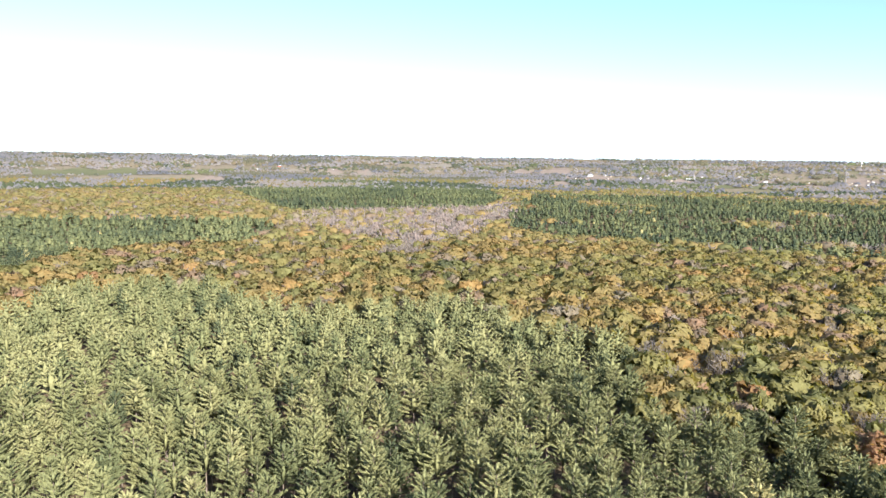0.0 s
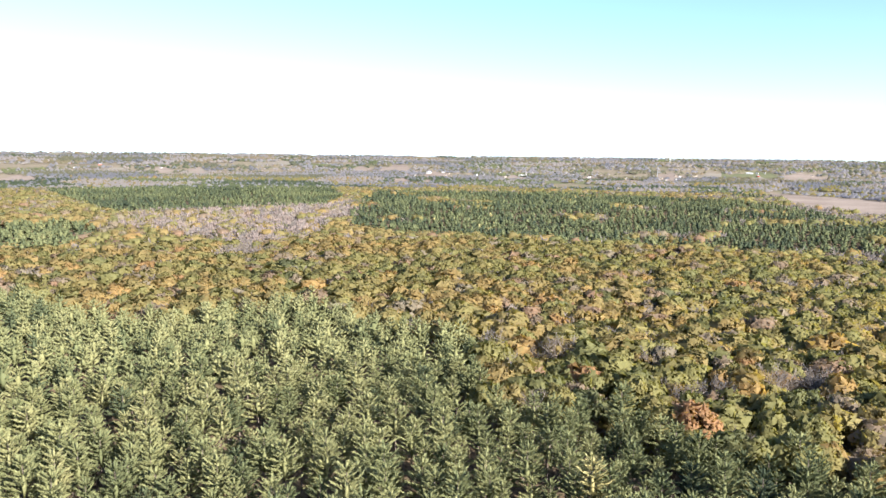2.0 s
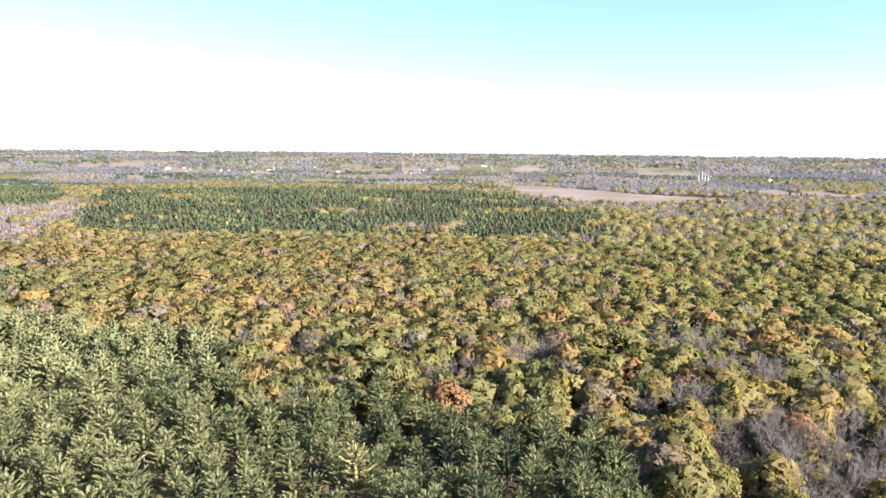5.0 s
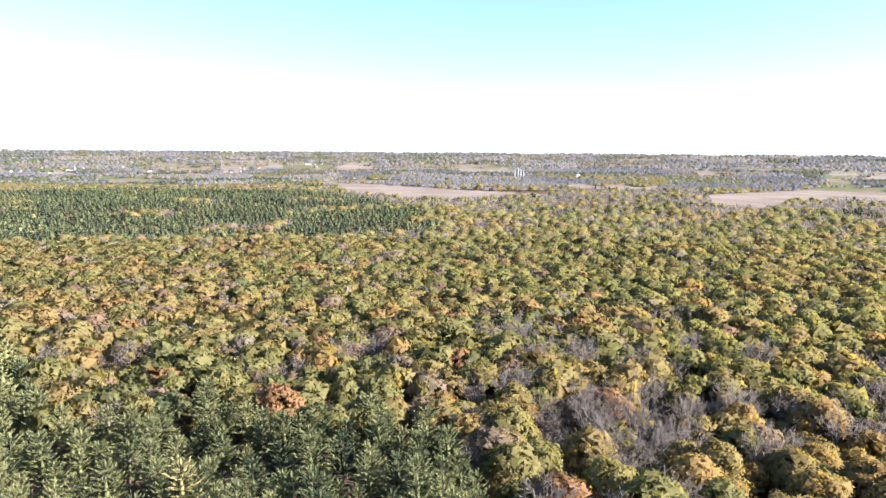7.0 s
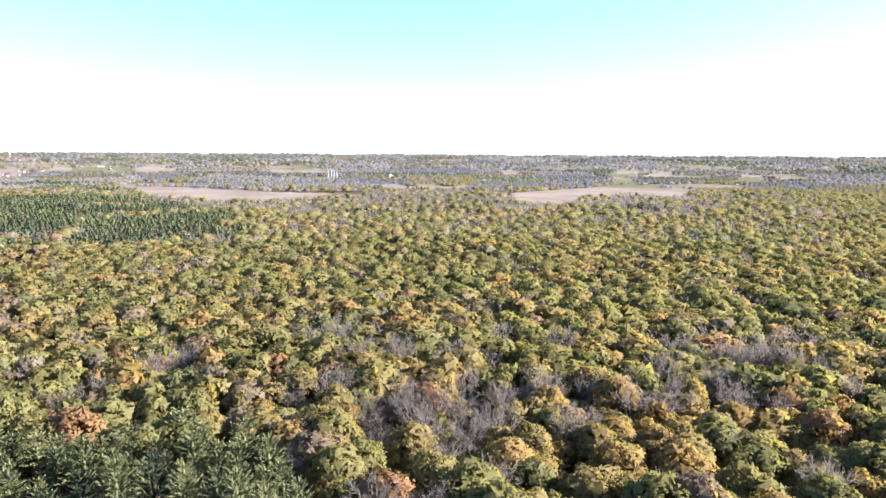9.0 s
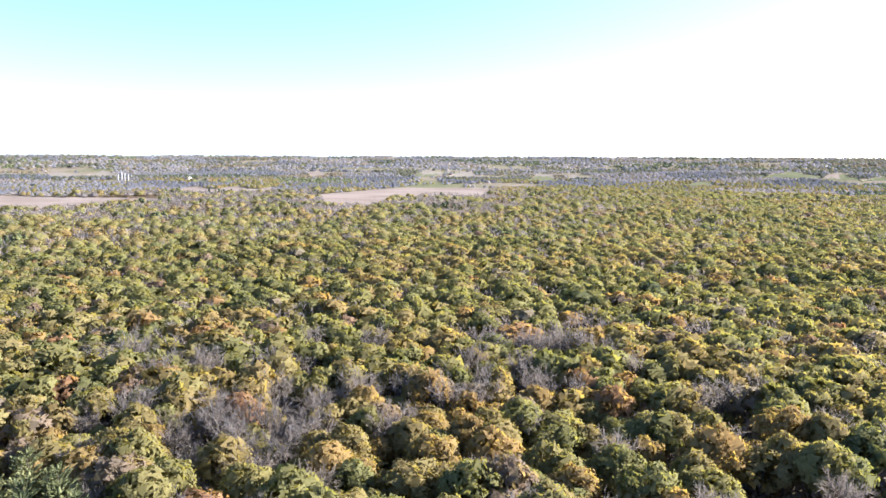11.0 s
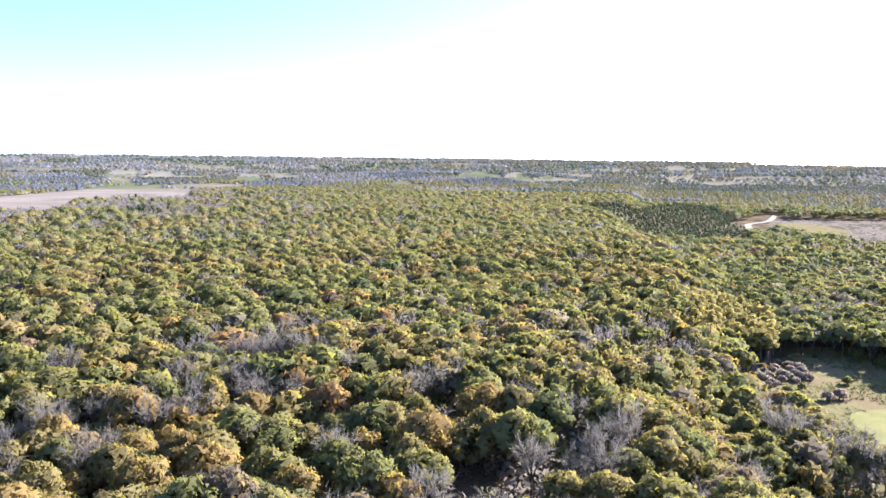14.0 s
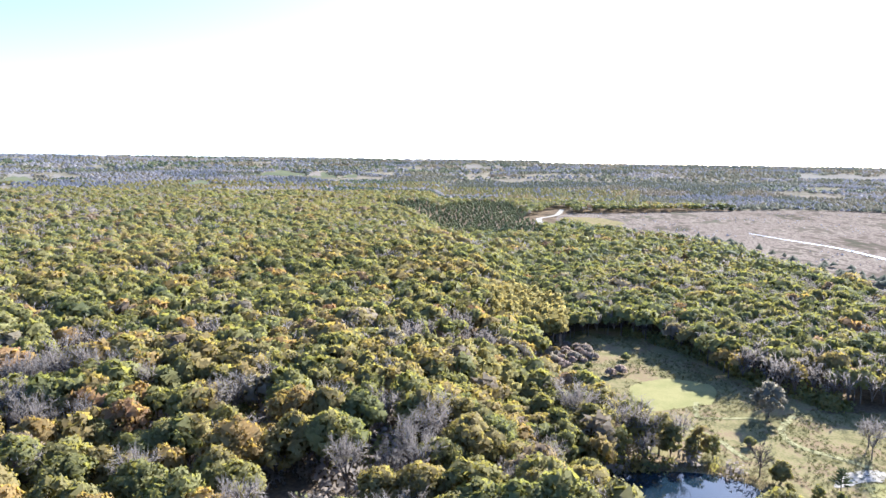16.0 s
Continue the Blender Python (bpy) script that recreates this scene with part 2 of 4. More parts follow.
ASPENS = [(345, 30), (352, 66), (385, 88), (445, 68), (395, 34)]
ASPENS_NEAR = [(235, 37), (262, 78), (276, 60), (256, 40)]
# circles where trees are thinned out, so that shaded spots come out dark
SHADE_GAPS = [(175, 103, 10), (184, 127, 6), (152, 113, 8), (166, 59, 9), (146, 61, 9), (166, 92, 7), (159, 124, 5), (74, 177, 6), (141, 122, 5), (140, 78, 7), (150, 75, 6), (137, 66, 6), (136, 62, 8), (132, 58, 7), (128, 70, 6)]
BARE_SPOTS = [(52, 171, 10), (56, 156, 8), (54, 248, 8), (69, 232, 7), (85, 172, 10), (100, 154, 8), (-9, 189, 5), (129, 277, 10), (170, 208, 13), (131, 167, 7), (100, 156, 6), (61, 128, 5), (182, 215, 10),
              (140, 179, 6), (89, 174, 9), (273, 76, 18), (183, 48, 6), (245, 168, 9), (274, 71, 11), (302, 70, 15), (320, -48, 8), (300, -71, 14), (313, -62, 11), (288, -86, 12)]
LAWN = [(298.7, -0.3), (315, -15.1), (314.8, -25.1), (309.5, -34.4), (287.7, -32), (283, -25.7), (274.1, -14.7), (272.4, -5)]
POND = [(208, 6), (215.5, -6), (218.5, -18), (218.5, -28), (213.5, -37), (203, -41), (168, -34), (162, -8), (176, 10)]

MARSHY = surface("marsh sedge", [(0.25, (0.074, 0.069, 0.047)), (0.40, (0.121, 0.095, 0.076)), (0.47, (0.210, 0.173, 0.137)), (0.51, (0.105, 0.080, 0.067)), (0.57, (0.231, 0.194, 0.152)), (0.64, (0.121, 0.095, 0.076)), (0.80, (0.095, 0.092, 0.063))], 0.010, 0.95, fine=0.09, stretch=(0.45, 1, 1))
STUBBLE = surface("harvested field", [(0.3, (0.175, 0.142, 0.118)), (0.7, (0.245, 0.205, 0.175))], 0.01, 0.95, fine=0.2)
ROUGH_GRASS = surface("meadow grass", [(0.2, (0.109, 0.094, 0.050)), (0.42, (0.170, 0.151, 0.070)), (0.55, (0.226, 0.186, 0.096)), (0.66, (0.192, 0.130, 0.086)), (0.8, (0.192, 0.170, 0.079))], 0.09, 0.95, fine=1.2, bump=0.2)
MOWN = surface("mown lawn", [(0.3, (0.197, 0.187, 0.079)), (0.7, (0.258, 0.229, 0.103))], 0.12, 0.9, fine=1.5)
TRAIL = surface("trodden trail", [(0.3, (0.20, 0.19, 0.09)), (0.7, (0.30, 0.27, 0.15))], 0.4, 0.95, fine=2.0)
SAND = surface("sand and gravel", [(0.3, (0.27, 0.24, 0.195)), (0.7, (0.37, 0.335, 0.28))], 0.3, 0.95, fine=2.0)
MUD = surface("pond bank", [(0.3, (0.10, 0.075, 0.04)), (0.7, (0.22, 0.17, 0.09))], 0.5, 0.95, fine=2.0)
WATER = bpy.data.materials.new("still water")
WATER.use_nodes = True
wb = WATER.node_tree.nodes["Principled BSDF"]
wb.inputs["Base Color"].default_value, wb.inputs["Roughness"].default_value, wb.inputs["IOR"].default_value = (0.01, 0.02, 0.03, 1), 0.03, 1.33
wb.inputs["Specular IOR Level"].default_value = 0.6

sheet("marsh", rounded(MARSH, 6, 5, 1), -13.85, MARSHY, "reddish tan sedge marsh in the valley", "marsh")
sheet("field", rounded(FIELD_A, 5, 3, 2), 0.25, STUBBLE, "bare tan harvested field among the woods", "field")
sheet("field", rounded(FIELD_B, 5, 3, 3), 0.25, STUBBLE, "pale harvested field edged with trees", "field")
sheet("meadow", rounded([(290 + (a - 290) * (1.22 if a > 290 else 1.0), b - (9 if a > 290 and b < 0 else 0)) for a, b in MEADOW], 5, 1.0, 4), -13.9, ROUGH_GRASS, "rough olive and straw coloured meadow", "meadow")
sheet("lawn", rounded(LAWN, 5, 0.15, 5), -13.82, MOWN, "mown bright green lawn in the meadow", "lawn")
sheet("pond_bank", rounded([(216, 12), (223, -5), (226, -18), (226, -29), (220, -40), (206, -48), (164, -38), (156, -8), (174, 15)], 5, 0.4, 6), -13.84, MUD, "strip of brown reeds and mud around the pond", "bank")
sheet("pond", rounded(POND, 6, 0.15, 7), -13.78, WATER, "still dark blue pond mirroring sky and trees", "water")
ribbon("creek", [(1020, -142), (946, -179), (883, -214), (796, -238), (700, -262)], (1.0, 3.5, 5, 8), -13.7, WATER, "straight bright creek through the marsh", "water")
ribbon("road", [(1040, 138), (1080, 142), (1145, 152), (1200, 138), (1251, 134), (1371, 140)], 9, -13.65, SAND, "pale gravel road winding by the pines", "road")
ribbon("trail", [(287, -26), (273, -25), (269.5, -28), (275, -46)], 2.0, -13.8, TRAIL, "pale trodden trail through the meadow", "trail")
ribbon("trail", [(282, -60), (266, -53), (256, -53), (249, -57), (243, -68), (238, -74)], 2.4, -13.79, TRAIL, "pale curving trail across the meadow", "trail")
ribbon("trail", [(262, -14), (257.5, -20.8), (249.3, -30.1), (241.2, -33.6), (233.8, -37.5)], 2.2, -13.78, TRAIL, "worn earth trail above the pond", "trail")
sheet("sand_patch", rounded([(220.9, -59.1), (228.4, -62.7), (234.2, -67.9), (237.3, -75.1), (234.4, -76.7), (228.5, -74.1), (227, -69.4), (221.1, -62.2)], 5, 0.2, 8), -13.77, SAND, "pale gravel clearing beside the meadow", "clearing")
sheet("lawn", rounded([(222, -68), (226, -70), (228, -90), (214, -92), (212, -72)], 5, 0.2, 9), -13.8, MOWN, "mown green grass by the gravel clearing", "lawn")
sheet("meadow_clearing", rounded([(1000, 60), (1035, 110), (1180, 118), (1190, 60), (1100, 20)], 5, 3, 10), -13.75, ROUGH_GRASS, "pale straw meadow beside the marsh", "meadow")


def field_patch(name, az0, az1, drop0, drop1, mat, label):
    """A far field between two bearings and two drops of sight from the height of the eye, laid on the land."""
    d = np.arange(1250.0, 4750.0, 10.0)
    rows = []
    for az in np.linspace(az0, az1, 9):
        xs, ys = -math.sin(radians(az)) * d, math.cos(radians(az)) * d
        dip = np.degrees(np.arctan2(80 - land(xs, ys) - 1.0, d))
        near, far = d[np.argmax(dip < drop1)], d[np.argmax(dip < drop0)]
        skew = 1 + 0.05 * math.sin(az * 2.1) + 0.03 * math.sin(az * 7.3 + 1)
        rows.append([(-math.sin(radians(az)) * q, math.cos(radians(az)) * q) for q in np.linspace(near * 0.975, max(far, near * 1.025) * skew, 10)])
    p = np.array(rows)
    z = land(p[..., 0], p[..., 1]) + 0.7
    v = np.concatenate([p, z[..., None]], -1).reshape(-1, 3)
    f = [(a * 10 + b, a * 10 + b + 1, a * 10 + b + 11, a * 10 + b + 10) for a in range(8) for b in range(9)]
    tagged(new(name, mesh_of(name, v, f, [mat], smooth=True)), label, "field", kind="structure")
    edge = [tuple(q * 0.975) for q in p[:, 0]] + [tuple(q) for q in p[::-1, -1]]
    return [(float(a), float(b)) for a, b in edge]


GREEN_FIELD = surface("green field", [(0.3, (0.10, 0.11, 0.065)), (0.7, (0.135, 0.14, 0.08))], 0.01, 0.95, fine=0.2)
PALE_FIELD = surface("pale stubble", [(0.3, (0.17, 0.15, 0.125)), (0.7, (0.22, 0.20, 0.165))], 0.01, 0.95, fine=0.2)
FAR_FIELDS = [("tan", 1.9, -0.9, 1.14, 1.45), ("green", 6.1, 2.3, 1.04, 1.35), ("pale", -7.8, -12.2, 1.40, 1.60), ("pale", -34.5, -38.5, 1.44, 1.56),
              ("tan", 30.2, 26.4, 1.50, 1.66), ("tan", 32.2, 29.8, 0.95, 1.2), ("green", 69.5, 62.7, 1.25, 1.6), ("pale", 41.8, 39.1, 0.68, 0.85),
              ("green", -43.0, -45.5, 1.75, 1.95), ("pale", -101.0, -106.5, 0.8, 1.05),
              ("tan", -16.3, -23.0, 2.6, 3.0), ("pale", -76.5, -79.4, 0.58, 0.76), ("green", -60.0, -64.0, 1.2, 1.4)]
rf = np.random.default_rng(17)
for k in range(26):
    fa, fd = rf.uniform(-66, 70), rf.uniform(1.15, 2.1)
    FAR_FIELDS.append((("tan", "pale", "tan", "green")[k % 4], fa, fa - rf.uniform(2.0, 4.2), fd, fd + rf.uniform(0.04, 0.09)))
CLEARED = [field_patch("field", a, b, c, e, {"tan": STUBBLE, "green": GREEN_FIELD, "pale": PALE_FIELD}[kind_],
                       {"tan": "tan harvested field far off", "green": "dull green field far off", "pale": "pale stubble field far off"}[kind_]) for kind_, a, b, c, e in FAR_FIELDS]
OPEN = CLEARED + [[(905, 100), (1060, 168), (1200, 165), (1370, 160), (1370, 120), (1040, 100)], MARSH, FIELD_A, FIELD_B, MEADOW, POND, [(1000, 60), (1035, 110), (1180, 118), (1190, 60), (1100, 20)]]

# ---- trees ----
ICO = (1 + 5 ** 0.5) / 2
ICO_V = np.array([(-1, ICO, 0), (1, ICO, 0), (-1, -ICO, 0), (1, -ICO, 0), (0, -1, ICO), (0, 1, ICO), (0, -1, -ICO), (0, 1, -ICO), (ICO, 0, -1), (ICO, 0, 1), (-ICO, 0, -1), (-ICO, 0, 1)]) / (1 + ICO ** 2) ** 0.5
ICO_F = np.array([(0, 11, 5), (0, 5, 1), (0, 1, 7), (0, 7, 10), (0, 10, 11), (1, 5, 9), (5, 11, 4), (11, 10, 2), (10, 7, 6), (7, 1, 8), (3, 9, 4), (3, 4, 2), (3, 2, 6), (3, 6, 8), (3, 8, 9), (4, 9, 5), (2, 4, 11), (6, 2, 10), (8, 6, 7), (9, 8, 1)])


class Shape:
    """Triangles gathered for one mesh: places, triangles, the material of each and, for leaf masses, how the crown faces."""

    def __init__(self):
        self.v, self.f, self.m, self.w, self.n = [], [], [], [], 0

    def add(self, v, f, m=0, facing=None):
        v, f = np.asarray(v, float), np.asarray(f, int)
        self.v.append(v), self.f.append(f + self.n), self.m.append(np.full(len(f), m))
        self.w.append(np.zeros((len(v), 3)) if facing is None else facing / np.linalg.norm(facing, axis=1)[:, None])
        self.n += len(v)

    def arrays(self):
        return np.concatenate(self.v), np.concatenate(self.f), np.concatenate(self.m), np.concatenate(self.w)


def tube(s, a, b, ra, rb, sides=5, m=1):
    a, b = np.array(a, float), np.array(b, float)
    d = (b - a) / (np.linalg.norm(b - a) + 1e-9)
    u = np.cross(d, (0.3, 0.9, 0.2))
    u /= np.linalg.norm(u)
    w = np.cross(d, u)
    t = np.arange(sides) * 2 * np.pi / sides
    ring = np.outer(np.cos(t), u) + np.outer(np.sin(t), w)
    v = np.concatenate([a + ra * ring, b + rb * ring])
    f = []
    for i in range(sides):
        j = (i + 1) % sides
        f += [(i, j, sides + j), (i, sides + j, sides + i)]
    s.add(v, f, m)


def sprays(s, centre, outward, size, rng, facing=None):
    """Leaf groups: small three-cornered tufts round the given places, facing roughly outward."""
    k = len(centre)
    o = outward + rng.normal(0, 0.33, (k, 3))
    o /= np.linalg.norm(o, axis=1)[:, None]
    u = np.cross(o, rng.normal(0, 1, (k, 3)))
    u /= np.linalg.norm(u, axis=1)[:, None]
    w = np.cross(o, u)
    sz = size * rng.uniform(0.6, 1.35, (k, 1))
    v = np.stack([centre - u * sz * 0.6 - w * sz * 0.3, centre + u * sz * 0.6 - w * sz * 0.3, centre + w * sz * 0.6 + o * sz * 0.2], 1).reshape(-1, 3)
    if facing is not None:
        facing = np.repeat(facing + rng.normal(0, 0.2, (k, 3)), 3, 0)
    s.add(v, np.arange(k)[:, None] * 3 + (0, 1, 2), 0, facing)


def lobe(s, c, r, rng, tufts, size, squash, hub, inner):
    """One billow: large leaf groups inside, small ones in a loose shell round them."""
    for k, lo, hi, sz in ((inner, 0.42, 0.66, r * 0.85), (tufts, 0.72, 1.08, size)):
        d = rng.normal(0, 1, (k * 2, 3))
        d /= np.linalg.norm(d, axis=1)[:, None]
        d = d[d[:, 2] > -0.35][:k]
        sprays(s, c + d * (r * rng.uniform(lo, hi, (len(d), 1))) * (1, 1, squash), d, sz, rng, d * 0.6 + hub)


def oak_shape(seed, lod, tall=15.5, wide=6.6, slim=False):
    """A broad crown of billows over a short trunk; the crown in material 0 and the wood in 1. lod 0 to 3 runs from full to plain."""
    rng = np.random.default_rng(seed)
    s = Shape()
    base = tall * (0.26 if not slim else 0.2)
    if lod == 3:
        v = ICO_V * (wide, wide, 0.42 * (tall - base)) * rng.uniform(0.72, 1.1, (12, 1)) * 0.86
        s.add(v + (0, 0, (tall + base) / 2), ICO_F[v[ICO_F].mean(1)[:, 2] > -1.5], 0, ICO_V + (0, 0, 0.25))
        d = rng.normal(0, 1, (24, 3))
        d[:, 2] = abs(d[:, 2]) + 0.2
        d /= np.linalg.norm(d, axis=1)[:, None]
        sprays(s, np.array([0, 0, (tall + base) / 2]) + d * (wide, wide, 0.46 * (tall - base)) * rng.uniform(0.82, 1.05, (24, 1)), d, 1.5, rng, d + (0, 0, 0.25))
        return s.arrays()
    n, leaves, leaf, fat = ((30, 40, 0.66, 0.30), (12, 22, 0.97, 0.40), (8, 18, 1.1, 0.48))[lod]
    mid = tall * (0.66 if not slim else 0.5)
    high = (tall - mid) * (0.86, 0.78, 0.66)[lod]
    stretch = rng.uniform(0.85, 1.15)
    gap = rng.uniform(0, 6.28)
    for k in range(n):
        a = k * 2.39996 + rng.uniform(-0.35, 0.35)
        up = 1 - (1.55, 1.35, 1.15)[lod] * (k + 0.5) / n
        flat = math.sqrt(max(0, 1 - up * up)) * rng.uniform(0.74, 1.12) * (0.86 + 0.14 * math.cos(a - gap))
        r = wide * fat * rng.uniform(0.7, 1.3)
        c = np.array([math.cos(a) * flat * (wide - r * 0.6) * stretch, math.sin(a) * flat * (wide - r * 0.6) / stretch, mid + up * high * rng.uniform(0.78, 1.16)])
        lobe(s, c, r, rng, leaves, leaf, 0.74, (c - (0, 0, mid)) / wide * 0.8 + (0, 0, (0.25, 0.35, 0.35)[lod]), (11, 13, 13)[lod])
        if lod == 0 and k % 3 == 0:
            tube(s, (0, 0, base * 0.8), c * (0.8, 0.8, 1) - (0, 0, r * 0.4), 0.15, 0.05, 3)
    if lod in (1, 2):
        tube(s, (0, 0, -0.3), (0, 0, mid * 0.8), 0.34, 0.2, 3)
    if lod == 0:
        tube(s, (0, 0, -0.3), (0.1, 0.05, base * 0.55), 0.36, 0.27, 6)
        tube(s, (0.1, 0.05, base * 0.55), (0, 0, tall * 0.75), 0.27, 0.09, 5)
    return s.arrays()


def brush_shape(seed):
    """A loose bush of many small leaf groups."""
    r = np.random.default_rng(seed)
    s = Shape()
    d = r.normal(0, 1, (70, 3))
    d[:, 2] = abs(d[:, 2])
    d /= np.linalg.norm(d, axis=1)[:, None]
    sprays(s, d * (2.2, 2.2, 3.2) * r.uniform(0.45, 1.05, (70, 1)), d, 0.58, r)
    return s.arrays()


def clump_shape(seed):
    """A far broad crown, with no more than its uneven dome."""
    r = np.random.default_rng(seed)
    a = np.arange(6) * 1.047 + r.uniform(-0.25, 0.25, 6)
    w = 5.8 * r.uniform(0.75, 1.25, 6)
    rim = np.c_[np.cos(a) * w, np.sin(a) * w, r.uniform(1.5, 4.5, 6)]
    v = np.concatenate([rim, [(r.uniform(-1, 1), r.uniform(-1, 1), r.uniform(7.5, 10))]])
    f = np.array([(i, (i + 1) % 6, 6) for i in range(6)])
    up = np.concatenate([np.c_[np.cos(a), np.sin(a), np.full(6, 1.5)], [(0, 0, 1)]])
    return v, f, np.zeros(len(f), int), up / np.linalg.norm(up, axis=1)[:, None]


def plume(s, a, b, wide, thick, rng, sides):
    """One bough: a spindle of needles from a to b, fullest past its middle."""
    a, b = np.array(a, float), np.array(b, float)
    d = (b - a) / np.linalg.norm(b - a)
    u = np.cross(d, (0.05, 0.02, 1.0))
    u /= np.linalg.norm(u)
    w = np.cross(u, d)
    t = np.arange(sides) * 6.283 / sides + (0 if sides == 4 else 0.5)
    mid = a + (b - a) * rng.uniform(0.5, 0.66)
    ring = mid + np.outer(np.cos(t) * wide, u) * rng.uniform(0.75, 1.25, (sides, 1)) + np.outer(np.sin(t) * thick, w) * rng.uniform(0.75, 1.25, (sides, 1))
    v = np.concatenate([[a], ring, [b]])
    s.add(v, [q for i in range(sides) for q in ((0, 1 + (i + 1) % sides, 1 + i), (sides + 1, 1 + i, 1 + (i + 1) % sides))])


def pine_shape(seed, lod, tall=18.0, wide=3.5):
    """A pine: whorls of plumed boughs, nearly level below and up-swept above, round a straight trunk."""
    rng = np.random.default_rng(seed)
    s = Shape()
    base = tall * (0.47, 0.48, 0.48)[lod]
    whorls, each, sides, spikes = ((8, 5, 3, 11), (6, 4, 4, 3), (3, 3, 3, 0))[lod]
    high = tall - base
    for w in range(whorls):
        u = max(0.0, (w + rng.uniform(-0.2, 0.2)) / whorls)
        turn = rng.uniform(0, 6.28)
        for k in range(each):
            a = turn + k * 6.283 / each + rng.uniform(-0.3, 0.3)
            out = np.array([math.cos(a), math.sin(a), 0])
            side = np.array([-math.sin(a), math.cos(a), 0])
            ln = wide * (0.22 + 0.82 * (1 - u) ** 0.75) * rng.uniform(0.72, 1.16)
            lift = 0.16 + 0.8 * u ** 1.4 + rng.normal(0, 0.1)
            z = base + high * u * 0.9 + rng.uniform(-0.25, 0.25)
            root = out * 0.08 * ln + (0, 0, z)
            tip = out * ln + (0, 0, z + ln * (lift + 0.12))
            fat = (0.24, 0.30, 0.42)[lod] * (ln + 0.7)
            lean = (0.17, 0.42, 1.0)[lod]
            plume(s, root, tip, fat * lean, fat * (0.22, 0.40, 0.55)[lod], rng, sides)
            axis = (tip - root) / np.linalg.norm(tip - root)
            made, look_ = [], []
            for at in np.linspace(0.25, 1.0, spikes):
                for sd in (-1, 1):
                    p = root + (tip - root) * (at + rng.uniform(-0.06, 0.06)) + (0, 0, fat * 0.15)
                    way = axis * rng.uniform(0.5, 1.0) + side * sd * rng.uniform(0.35, 0.95) * (1.3 - 0.6 * at) + (0, 0, rng.uniform(-0.15, 0.65))
                    way *= fat * (1.25 - 0.35 * at) * rng.uniform(0.75, 1.3) / np.linalg.norm(way)
                    face = out * 0.35 + (0, 0, 0.8) + side * sd * 0.25 + rng.normal(0, 0.4, 3)
                    across = np.cross(face, way)
                    across *= (0.17, 0.22)[lod] / np.linalg.norm(across)
                    made += [p - across, p + across, p + way]
                    n = np.cross(2 * across, way + across)
                    look_ += [n / np.linalg.norm(n) + out * 0.45] * 3
            if made:
                s.add(made, np.arange(len(made)).reshape(-1, 3), 0, np.array(look_))
    if lod < 2:
        plume(s, (0, 0, tall - 2.6), (0.1, 0, tall), 0.28, 0.28, rng, 4)
    plume(s, (0, 0, base - 0.4), (0, 0, tall - (3.5, 2.0, 1.6)[lod]), (0.14, 0.25, 0.45)[lod] * wide, (0.14, 0.25, 0.45)[lod] * wide, rng, 4)
    if lod == 0:
        tube(s, (0, 0, -0.3), (0, 0, tall * 0.9), 0.22, 0.05, 5)
    return s.arrays()


